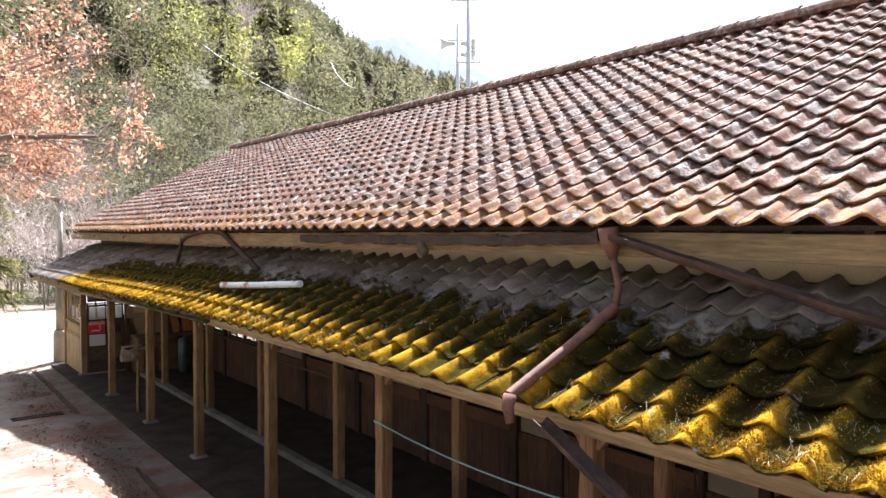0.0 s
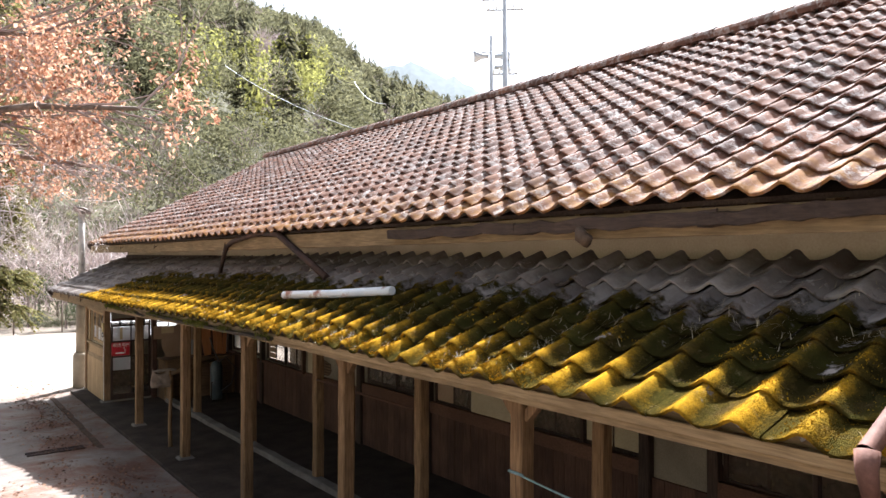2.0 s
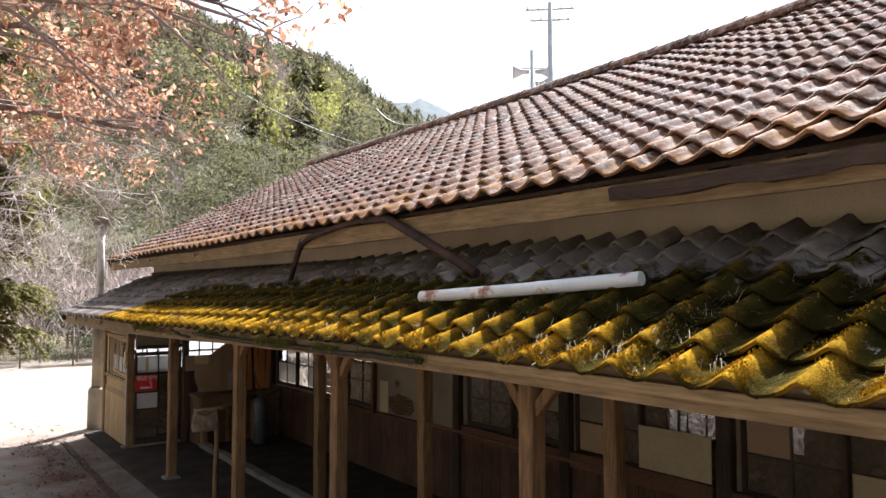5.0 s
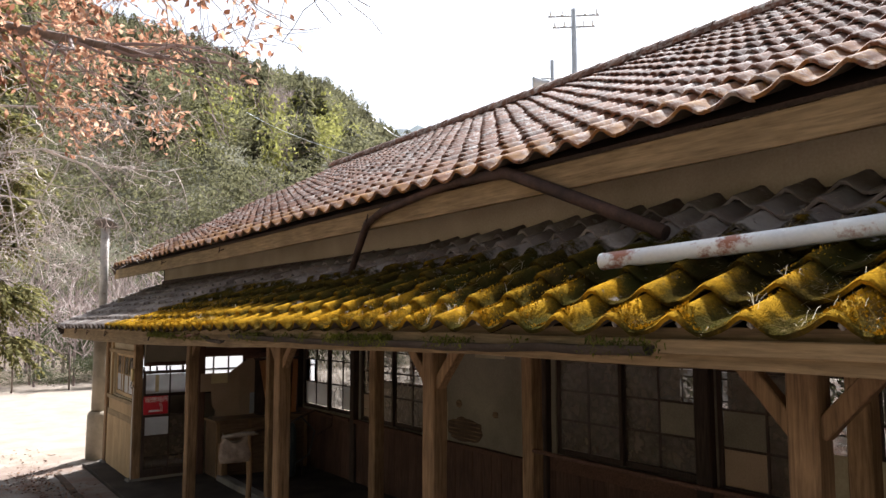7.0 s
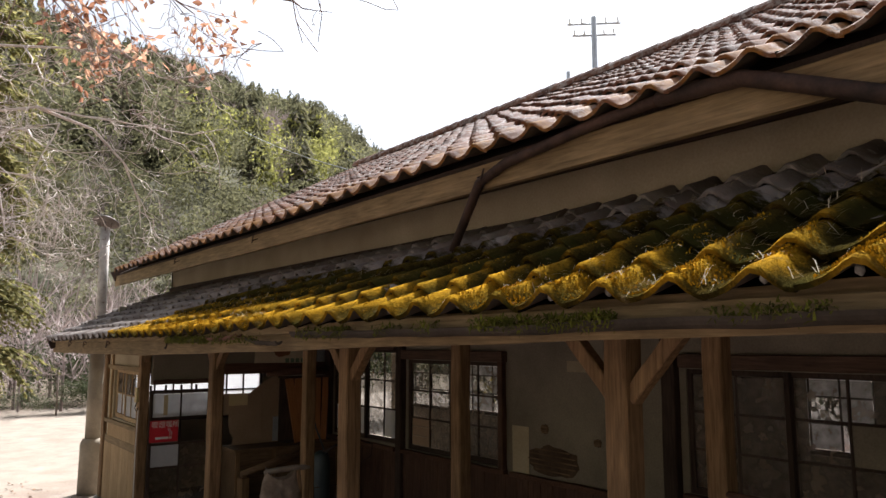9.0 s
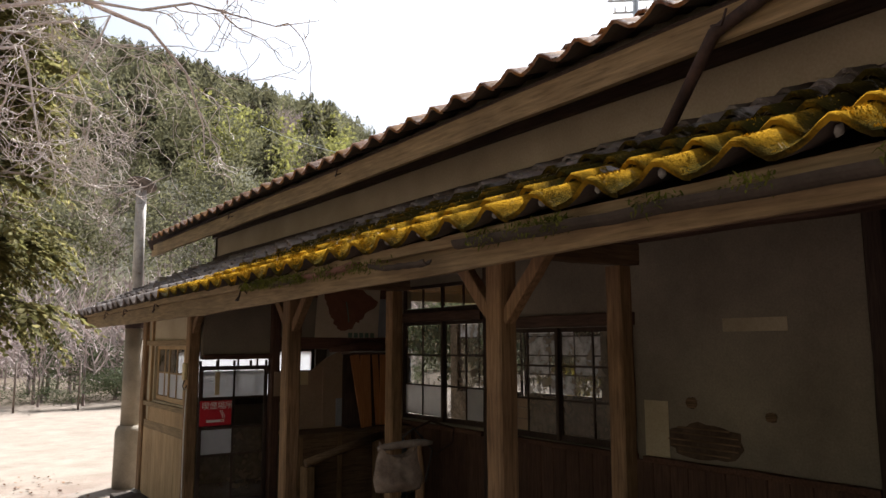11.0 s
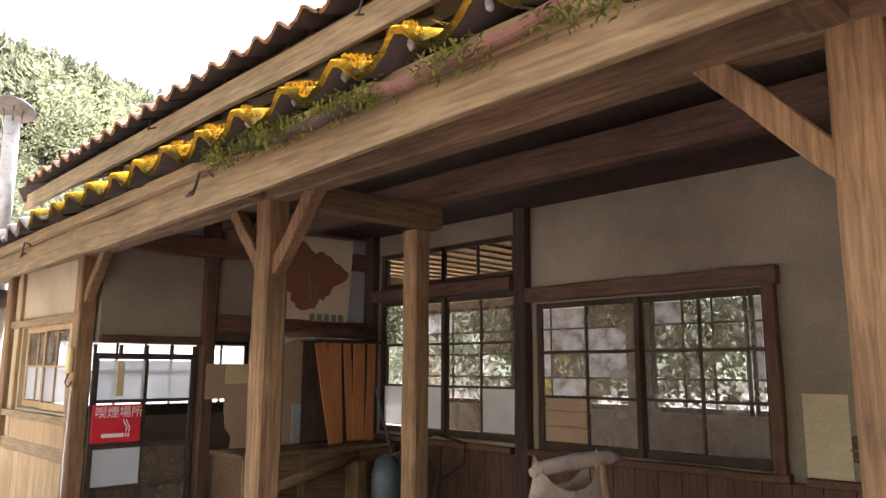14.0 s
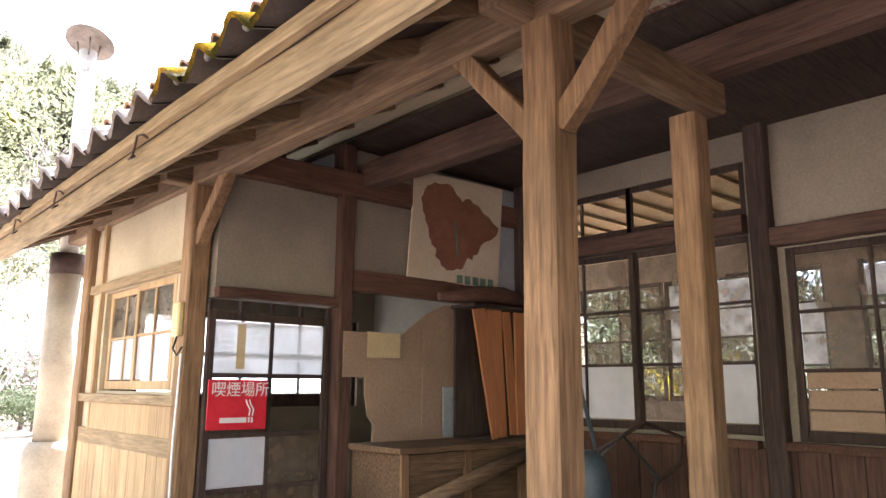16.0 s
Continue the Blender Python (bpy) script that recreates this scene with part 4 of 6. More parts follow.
bm = bmesh.new()
v = [bm.verts.new(p) for p in ((5.46, mapy(2.10), 2.10), (6.41, mapy(2.10), 2.08), (6.43, mapy(2.95), 2.95), (5.49, mapy(2.93), 2.93))]
w = [bm.verts.new((q.co.x, q.co.y + 0.015, q.co.z)) for q in v]
bm.faces.new(v)
bm.faces.new(list(reversed(w)))
for k in range(4):
    bm.faces.new((v[k], w[k], w[(k + 1) % 4], v[(k + 1) % 4]))
mboard = part("board", bm, M["map"], mb)
bm = bmesh.new()
ring = []
for k in range(64):
    a = 2 * math.pi * k / 64
    r = 0.30 + 0.045 * math.sin(3 * a + 0.6) + 0.035 * math.sin(2 * a + 2.2) + 0.05 * noise.noise((math.cos(a) * 3, math.sin(a) * 4, 2)) + 0.03 * noise.noise((math.cos(a) * 9, math.sin(a) * 13, 5))
    r += 0.14 * math.exp((math.cos(a - 0.05) - 1) / 0.02)
    x, z = 5.90 + r * 0.98 * math.cos(a), 2.56 + r * 1.12 * math.sin(a)
    z = min(z, 2.93)
    ring.append(bm.verts.new((x, mapy(z) - 0.004, z)))
bm.faces.new(ring)
part("map_shape", bm, M["mapbrown"], mboard, "brown painted map outline")
part("map_line", tube([(5.90, mapy(2.6) - 0.006, 2.60), (5.93, mapy(2.45) - 0.006, 2.45), (5.95, mapy(2.33) - 0.006, 2.33)], 0.008, 5), M["mapgreen"], mboard)
for k in range(5):
    x = 5.95 + 0.085 * k
    part("letter_bar", box(x, mapy(2.15) - 0.006, 2.125, x + 0.06, mapy(2.15) - 0.003, 2.19, 0), M["mapgreen"], mboard)
tagged(part("leaning_board", box(6.44, WY - 0.03, 2.13, 6.66, WY - 0.01, 2.98, 0.004), M["greypanel"]), "grey-blue board leaning in the corner", "board")

# counter and what stands on it
ct = thing("counter", "old wooden counter with a dusty plank top", "counter", (5.75, 19.05, 0.06))
part("top", beam((4.98, 19.08, 0.955), (6.62, 19.08, 0.955), 0.56, 0.035, 0.003, 8, (0, 1, 0)), M["wx"], ct)
part("body", box(5.02, 18.86, 0.06, 6.6, 19.36, 0.935, 0.006), M["wx"], ct)
for x in (5.02, 5.55, 6.08, 6.57):
    part("stile", box(x, 18.835, 0.06, x + 0.06, 18.858, 0.935, 0.004), M["wz"], ct)
part("rail", box(5.08, 18.84, 0.82, 6.57, 18.857, 0.93, 0.004), M["wx"], ct)
bm = bmesh.new()
prof = [(5.07, 0.975), (5.14, 0.985), (5.16, 1.08), (5.10, 1.15), (5.08, 1.3), (5.08, 1.62), (5.40, 1.70), (5.62, 1.86), (5.80, 1.94), (5.98, 1.95), (5.98, 0.975)]
a = [bm.verts.new((x, WY - 0.10 + 0.03 * (z - 1), z)) for x, z in prof]
b = [bm.verts.new((x, WY - 0.09 + 0.03 * (z - 1), z)) for x, z in prof]
bm.faces.new(a)
bm.faces.new(list(reversed(b)))
for k in range(len(prof)):
    bm.faces.new((a[k], b[k], b[(k + 1) % len(prof)], a[(k + 1) % len(prof)]))
tagged(part("cardboard_sheet", bm, M["card"]), "large torn brown cardboard sheet standing on the counter", "cardboard")
tagged(part("cardboard_flap", box(5.55, WY - 0.125, 1.0, 5.58, WY - 0.118, 1.75, 0), M["card"]), "folded edge of the brown cardboard", "cardboard")
tagged(part("paper_sheet", box(5.06, WY - 0.135, 1.53, 5.34, WY - 0.128, 1.70, 0.001), M["card2"]), "yellowed sheet of paper taped to the cardboard", "paper")
tagged(part("paper_sheet", box(4.90, WY - 0.085, 1.40, 5.10, WY - 0.078, 1.70, 0.001), M["card"]), "brown paper flap hanging by the post", "paper")
tagged(part("grey_tile", box(5.74, WY - 0.14, 0.99, 5.94, WY - 0.125, 1.34, 0.003), M["greypanel"]), "small grey board leaning on the cardboard", "board")
cab = thing("veneer_cabinet", "broken cabinet of orange-brown veneer boards on the counter", "cabinet", (6.2, 19.2, 0.98))
for k, (x0, x1, dx, dy) in enumerate(((5.80, 5.93, 0.16, -0.03), (5.96, 6.10, 0.02, -0.02), (6.16, 6.24, 0.05, 0.02), (6.27, 6.40, -0.01, 0.0), (6.43, 6.52, -0.04, -0.02))):
    part("board", beam(((x0 + x1) / 2 + dx, 19.02 + dy, 0.985), ((x0 + x1) / 2, 19.05 + dy, 1.90), x1 - x0, 0.018, 0.002, 4, (1, 0, 0)), M["orange"], cab)
part("back_panel", box(5.80, 19.20, 0.98, 6.56, 19.22, 1.92, 0.003), M["dz"], cab)
part("top_panel", box(5.78, 18.98, 1.905, 6.58, 19.23, 1.93, 0.004), M["dx"], cab)
part("base_panel", box(5.80, 19.0, 0.975, 6.56, 19.20, 0.995, 0.003), M["dx"], cab)
tagged(part("grey_cloth", tube([(5.55, 19.1, 1.965), (5.9, 19.05, 2.01), (6.2, 19.08, 2.02), (6.56, 19.12, 1.99)], [0.03, 0.06, 0.07, 0.05], 8), M["rx"]), "bundle of brown cloth lying over the cabinet", "cloth")
tagged(part("log", tube([(5.05, 18.70, 0.66), (5.6, 18.72, 0.79), (6.1, 18.74, 0.90)], [0.045, 0.05, 0.045], 10), M["wx"]), "round pale pole leaning along the counter", "pole")
tagged(part("prop_block", box(5.03, 18.62, 0.06, 5.14, 18.80, 0.62, 0.01), M["wz"]), "wooden block propping a pole", "block")
tagged(part("prop_block", box(6.02, 18.64, 0.06, 6.14, 18.82, 0.855, 0.01), M["wz"]), "wooden block propping a pole", "block")
# old machine with hoses
mc = thing("sprayer", "blue-grey metal garden sprayer with bent handle pipes", "machine", (5.9, 18.1, 0.06))
part("tank", tube([(5.95, 18.15, 0.10), (5.95, 18.15, 0.14), (5.95, 18.15, 0.80), (5.95, 18.15, 0.92), (5.95, 18.15, 0.96)], [0.11, 0.13, 0.13, 0.10, 0.03], 16), M["bluegrey"], mc)
part("lance", tube([(5.78, 18.1, 1.50), (5.84, 18.1, 1.28), (5.98, 18.12, 0.98), (6.05, 18.15, 0.9)], 0.013, 8), M["bluegrey"], mc)
part("handle", tube([(5.95, 18.1, 0.95), (6.35, 18.0, 1.12), (6.62, 17.9, 1.02), (6.60, 17.9, 0.86), (6.4, 18.0, 0.72)], 0.014, 8), M["darkmetal"], mc)
part("hose", tube([(5.95, 18.1, 0.9), (6.1, 18.0, 1.05), (6.3, 17.9, 0.8), (6.2, 17.9, 0.45), (6.0, 18.0, 0.3)], 0.012, 8), M["black"], mc)
part("frame", tube([(5.80, 18.05, 0.07), (5.80, 18.05, 0.5), (6.15, 18.05, 0.5), (6.15, 18.05, 0.07)], 0.012, 6), M["darkmetal"], mc)

# standing pole with a log across it and a torn pale sack hung on the log
st = thing("log_stand", "bleached bent pole with a short log across its top", "stand", (3.95, 14.8, 0))
part("stem", tube([(3.97, 14.82, 0.0), (3.95, 14.80, 0.5), (3.96, 14.78, 0.9), (3.95, 14.77, 1.2), (3.94, 14.78, 1.37)], [0.04, 0.032, 0.03, 0.030, 0.026], 12), M["wz"], st)
part("crosspiece", tube([(3.66, 14.818, 1.366), (3.69, 14.814, 1.373), (3.78, 14.80, 1.380), (3.90, 14.785, 1.386), (4.00, 14.775, 1.385), (4.05, 14.77, 1.380)], [0.014, 0.021, 0.024, 0.025, 0.022, 0.012], 12), M["log"], st)


def bag_mesh():
    """A carrier bag hung by its two handles: two creased sheets with a U-shaped neck, joined at the sides and foot."""
    bm = bmesh.new()
    sheets = []
    for side in (-1, 1):
        rows = []
        for j in range(15):
            v = j / 14
            row = []
            for k in range(23):
                u = -1 + 2 * k / 22
                neck = 1.318 + 0.082 * abs(u) ** 2.4 - (0.012 if side < 0 else 0.0)
                z = neck + (1.10 - neck) * v
                half = 0.135 + 0.05 * smooth_step(v) - 0.03 * max(0.0, v - 0.7) / 0.3
                belly = (0.030 + 0.055 * smooth_step(v) * (1 - 0.6 * max(0.0, v - 0.75) / 0.25)) * math.sqrt(max(0.0, 1 - u * u))
                crease = 0.012 * noise.noise((u * 4.0, v * 3.0, side * 3.0)) + 0.006 * noise.noise((u * 11.0, v * 5.0, side * 5.0))
                row.append(bm.verts.new((3.80 + half * u + 0.012 * noise.noise((u * 2, v * 4, 6)), 14.795 + 0.02 * u * -1 + side * (belly + 0.004) + crease * (1 - abs(u)), z)))
            rows.append(row)
        for r0, r1 in zip(rows, rows[1:]):
            for k in range(22):
                f = bm.faces.new((r0[k], r0[k + 1], r1[k + 1], r1[k]))
                f.smooth = True
        sheets.append(rows)
    a, b = sheets
    for j in range(14):
        for k in (0, 22):
            bm.faces.new((a[j][k], a[j + 1][k], b[j + 1][k], b[j][k]))
    for k in range(22):
        bm.faces.new((a[14][k], a[14][k + 1], b[14][k + 1], b[14][k]))
    for k0, k1 in ((0, 2), (20, 22)):
        over = [[bm.verts.new(((p.co + q.co) / 2) + Vector((0, 0, 0.026))) for p, q in zip(a[0][k0:k1 + 1], b[0][k0:k1 + 1])]]
        for m in range(k1 - k0):
            bm.faces.new((a[0][k0 + m], a[0][k0 + m + 1], over[0][m + 1], over[0][m]))
            bm.faces.new((over[0][m], over[0][m + 1], b[0][k0 + m + 1], b[0][k0 + m]))
    return bm


def smooth_step(v):
    return v * v * (3 - 2 * v)


M["sack"] = plain("dirty_white_sack", ((0.12, 0.09, 0.066), (0.27, 0.215, 0.165)), 7, 0.8, 0.3)
tagged(part("carrier_bag", bag_mesh(), M["sack"]), "dirty white carrier bag hung by its handles on a log", "bag")

# electric box and wire on the end room's post
eb = thing("switch_box", "small ivory switch box with a loose wire", "switch box", (3.86, 19.5, 1.7))
part("box", box(3.845, 19.47, 1.62, 3.885, 19.56, 1.82, 0.01), M["ivory"], eb)
part("wire", tube([(3.86, 19.5, 1.62), (3.84, 19.5, 1.55), (3.85, 19.46, 1.51), (3.87, 19.44, 1.56)], 0.006, 6), M["black"], eb)
pipe_thing("cable", [(3.872, 19.45, 1.52), (3.868, 19.47, 1.0), (3.87, 19.46, 0.3), (3.87, 19.46, 0.02)], 0.006, M["white"], "thin pale cable running down the corner post", "cable", 6)
tagged(part("peeling_paper", box(FX - 0.028, 21.22, 1.02, FX - 0.021, 21.36, 2.50, 0.001), M["plaster_y"]), "pale peeling plaster strip by the corner", "plaster")


# a hole in the plaster with its lath
def lath_hole(x, y, z, ry, rz, seed):
    h = thing("plaster_hole", "crumbled hole in the plaster showing clay and laths", "hole", (x, y, z))
    rnd = random.Random(seed)
    bm = bmesh.new()
    c = bm.verts.new((x - 0.004, y, z))
    ring = []
    for k in range(30):
        a = 2 * math.pi * k / 30
        r = 1 + 0.28 * noise.noise((math.cos(a) * 2, math.sin(a) * 2, seed)) + rnd.uniform(-0.06, 0.06)
        ring.append(bm.verts.new((x - 0.004, y + ry * r * math.cos(a), z + rz * r * math.sin(a))))
    for k in range(30):
        bm.faces.new((c, ring[(k + 1) % 30], ring[k]))
    clay = part("clay", bm, M["lath"], h)
    for k in range(5):
        zz = z - rz * 0.7 + rz * 1.4 * k / 4
        half = ry * math.sqrt(max(0.05, 1 - ((zz - z) / rz) ** 2)) * 0.92
        part("lath", beam((x - 0.008, y - half, zz), (x - 0.008, y + half, zz + rnd.uniform(-0.006, 0.006)), 0.008, 0.014, 0.001, 4), M["wy"], clay)
    return h


lath_hole(WALL_X + 0.02, 14.52, 1.20, 0.38, 0.15, 3)
lath_hole(WALL_X + 0.02, 14.62, 1.52, 0.06, 0.05, 8)
lath_hole(WALL_X + 0.02, 13.9, 1.45, 0.05, 0.04, 9)
tagged(part("paper_patch", box(WALL_X + 0.010, 14.86, 1.02, WALL_X + 0.016, 15.12, 1.52, 0.001), M["plaster_y"]), "pale paper patch pasted on the plaster", "paper")
tagged(part("paper_patch", box(WALL_X + 0.010, 13.72, 2.13, WALL_X + 0.016, 14.28, 2.24, 0.001), M["plaster_y"]), "pale paper patch pasted on the plaster", "paper")
tagged(part("white_panel", box(WALL_X - 0.01, 9.14, 1.13, WALL_X + 0.004, 9.98, 1.58, 0.003), M["plaster_y"]), "cream board fixed over the lower window panes", "panel")

# drain kerb and grate
tagged(part("kerb", beam((2.98, 7.0, -0.01), (3.08, 21.0, -0.01), 0.10, 0.07, 0.010, 60), M["lath"]), "low dirty kerb along the drip line", "kerb", kind="structure")
gr = thing("drain_grate", "rusty drain grate set across the path", "grate", (2.35, 15.8, 0))
part("frame", box(1.92, 15.70, -0.02, 2.80, 15.72, 0.045, 0.003), M["darkmetal"], gr)
part("frame", box(1.92, 15.90, -0.02, 2.80, 15.92, 0.045, 0.003), M["darkmetal"], gr)
for k in range(22):
    part("grate_bar", box(1.94 + 0.04 * k, 15.72, 0.0, 1.955 + 0.04 * k, 15.90, 0.04, 0), M["darkmetal"], gr)


# ---- litter, moss and straw ----
def strips(name, items, mat, label, category):
    """Thin bent blades: (start, direction, length, width) each."""
    vs, fs = [], []
    for p, d, ln, w in items:
        s = d.cross(Vector((0.3, 0.2, 1))).normalized() * w
        k = len(vs)
        m = p + d * ln * 0.5 + Vector((0, 0, ln * 0.12))
        e = p + d * ln
        vs += [tuple(p - s), tuple(p + s), tuple(m + s * 0.8), tuple(m - s * 0.8), tuple(e)]
        fs += [(k, k + 1, k + 2, k + 3), (k + 3, k + 2, k + 4)]
    return tagged(new(name, mesh_of(name, vs, fs, mat)), label, category, kind="stuff")


def tile_top(x, y):
    """Height of the lower tiles' upper face."""
    u = ((y - LOW_START) / TILE_W) % 1.0
    c = 0.262 * math.cos(math.atan(LOW_SLOPE))
    f = ((x - LOW_EAVE[0] + 0.03) / c) % 1.0
    return low_z(x) + low_sag(x, y) + 0.074 * roll(u) + 0.040 * (1 - f * 0.9)


rnd = random.Random(21)
straw = []
for k in range(2300):
    y, x = rnd.uniform(0.3, 20), 3.22 + 1.3 * rnd.random() ** 1.4
    if noise.noise((x * 1.3, y * 0.9, 4)) < -0.1:
        continue
    a = rnd.uniform(0, 6.28)
    for j in range(rnd.choice((1, 2, 4, 7))):
        cx, cy = x + rnd.gauss(0, 0.025), y + rnd.gauss(0, 0.03)
        aa = a + rnd.gauss(0, 0.9)
        d = Vector((math.cos(aa), math.sin(aa), LOW_SLOPE * math.cos(aa) + rnd.uniform(0.0, 0.45))).normalized()
        straw.append((Vector((cx, cy, tile_top(cx, cy) + rnd.uniform(-0.004, 0.012))), d, rnd.uniform(0.03, 0.13), rnd.uniform(0.0007, 0.0016)))
strips("straw_litter", straw, M["straw"], "dry straw and twigs scattered over the mossy tiles", "litter")


tufts = []
for k in range(60000):
    y, x = rnd.uniform(0.3, 16.7), 3.17 + 0.62 * rnd.random() ** 2.2
    u = ((y - LOW_START) / TILE_W) % 1.0
    crown = roll(u)
    if noise.noise((x * 3.2, y * 2.1, 9)) + 0.3 * rnd.random() + 0.35 * crown < 0.12 + 0.55 * (x - 3.2):
        continue
    d = Vector((rnd.uniform(-0.8, 0.5), rnd.uniform(-0.7, 0.7), 1.0)).normalized()
    tufts.append((Vector((x, y, tile_top(x, y) + 0.002)), d, rnd.uniform(0.005, 0.015), rnd.uniform(0.002, 0.0045)))
# tuft colour is bright gold, adding sunlight to the eave course
n = Nodes("sunlit_moss_tufts", 0.95, 0.0, 0.0)
M["tuft"] = n.done(n.ramp(n.random(), [(0.0, (0.09, 0.058, 0.008)), (0.5, (0.36, 0.21, 0.012)), (1.0, (0.60, 0.35, 0.02))]))
strips("moss_tufts", tufts, M["tuft"], "moss tufts along the eave tiles, coloured sunlit gold", "moss")
hang = []
for k in range(12000):
    y = rnd.choice((rnd.uniform(8.8, 13.3), rnd.uniform(10.5, 12.8), rnd.uniform(14, 16)))
    if noise.noise((y * 2.6, 0, 2)) + 0.2 * rnd.random() < 0.12:
        continue
    d = Vector((rnd.uniform(-0.7, 0.3), rnd.uniform(-0.8, 0.8), rnd.uniform(-0.9, 1.0))).normalized()
    hang.append((Vector((3.20 + rnd.uniform(-0.05, 0.05), y, (2.54 - 0.01 * max(0.0, y - 9) if y < 13.6 else 2.465) + rnd.uniform(-0.04, 0.02))), d, rnd.uniform(0.008, 0.032), rnd.uniform(0.002, 0.005)))
strips("gutter_moss", hang, M["greenmoss"], "dark green moss hanging from the rotten gutter", "moss")
litter = []
for k in range(2600):
    x, y = rnd.uniform(-1.5, 3.4), rnd.uniform(6, 24)
    if noise.noise((x * 0.8, y * 0.5, 1)) < 0.05:
        continue
    a = rnd.uniform(0, 6.28)
    litter.append((Vector((x, y, ground_z(x, y) + 0.012)), Vector((math.cos(a), math.sin(a), 0.1)), rnd.uniform(0.03, 0.09), rnd.uniform(0.012, 0.025)))
for k in range(3600):
    y = rnd.uniform(7.0, 21.5)
    x = 2.55 + 0.028 * (y - 14) + rnd.gauss(0, 0.30)
    if noise.noise((x * 1.3, y * 0.7, 5)) < -0.1:
        continue
    a = rnd.uniform(0, 6.28)
    litter.append((Vector((x, y, ground_z(x, y) + rnd.uniform(0.006, 0.03))), Vector((math.cos(a), math.sin(a), rnd.uniform(0.0, 0.4))).normalized(), rnd.uniform(0.025, 0.08), rnd.uniform(0.008, 0.02)))
strips("leaf_litter", litter, M["deadleaf"], "dry brown oak leaves scattered over the ground", "leaf litter")


# ---- trees ----
def grow(rnd, start, direction, length, radius, depth, wobble, out, tips, droop=0.0, steps=6, spread=0.7, kids=3):
    """A branch that wanders, with side branches; out gathers tubes, tips the ends."""
    p, d = Vector(start), Vector(direction).normalized()
    pts, rad = [p.copy()], [radius]
    for k in range(steps):
        d = (d + Vector((rnd.gauss(0, wobble), rnd.gauss(0, wobble), rnd.gauss(0, wobble) - droop))).normalized()
        p = p + d * (length / steps)
        pts.append(p.copy())
        rad.append(radius * (1 - 0.75 * (k + 1) / steps))
        if depth > 0 and k >= 1:
            for j in range(kids if k < steps - 1 else kids + 1):
                if rnd.random() < 0.55:
                    s = (d + Vector((rnd.gauss(0, spread), rnd.gauss(0, spread), rnd.gauss(0, spread)))).normalized()
                    grow(rnd, p, s, length * rnd.uniform(0.35, 0.6), rad[-1] * 0.6, depth - 1, wobble * 1.15, out, tips, droop, max(4, steps - 1), spread, kids)
    out.append((pts, rad))
    if depth == 0:
        tips.append((pts[-1], d))
        tips.append((pts[len(pts) // 2], d))


def limbs_mesh(name, runs, mat, thin=0.0022):
    vs, fs = [], []
    for pts, rad in runs:
        sides = 7 if rad[0] > 0.02 else 4
        ref = None
        base = len(vs)
        for k, p in enumerate(pts):
            d = (pts[min(k + 1, len(pts) - 1)] - pts[max(k - 1, 0)]).normalized()
            ref = d.orthogonal().normalized() if ref is None else (ref - d * ref.dot(d)).normalized()
            s = d.cross(ref)
            r = max(rad[k], thin)
            for j in range(sides):
                a = 2 * math.pi * j / sides
                vs.append(tuple(p + (ref * math.cos(a) + s * math.sin(a)) * r))
        for k in range(len(pts) - 1):
            for j in range(sides):
                a = base + k * sides
                fs.append((a + j, a + (j + 1) % sides, a + sides + (j + 1) % sides, a + sides + j))
    return mesh_of(name, vs, fs, mat, True)


def leaves_mesh(name, spots, mat, size, rnd, per=4, scatter=0.12):
    vs, fs = [], []
    for p, d in spots:
        for j in range(per):
            o = p + Vector((rnd.gauss(0, scatter), rnd.gauss(0, scatter), rnd.gauss(0, scatter) - 0.03))
            a = Vector((rnd.gauss(0, 1), rnd.gauss(0, 1), rnd.gauss(-0.6, 0.8))).normalized()
            b = a.orthogonal().normalized()
            b = (b * math.cos(rnd.uniform(0, 6)) + a.cross(b) * math.sin(rnd.uniform(0, 6))).normalized()
            c = a.cross(b)
            ln, w = size * rnd.uniform(0.6, 1.25), size * rnd.uniform(0.16, 0.3)
            k = len(vs)
            curl = c * (ln * rnd.uniform(-0.18, 0.18))
            vs += [tuple(o), tuple(o + a * ln * 0.45 + b * w + curl), tuple(o + a * ln), tuple(o + a * ln * 0.45 - b * w + curl), tuple(o + a * ln * 0.5)]
            fs += [(k, k + 1, k + 4), (k + 1, k + 2, k + 4), (k + 2, k + 3, k + 4), (k + 3, k, k + 4)]
    return mesh_of(name, vs, fs, mat)


def limb_to(points, r0, r1):
    pts = [Vector(p) for p in points]
    fine = []
    for k in range(len(pts) - 1):
        for j in range(3):
            fine.append(pts[k].lerp(pts[k + 1], j / 3))
    fine.append(pts[-1])
    return fine, [r0 + (r1 - r0) * k / (len(fine) - 1) for k in range(len(fine))]


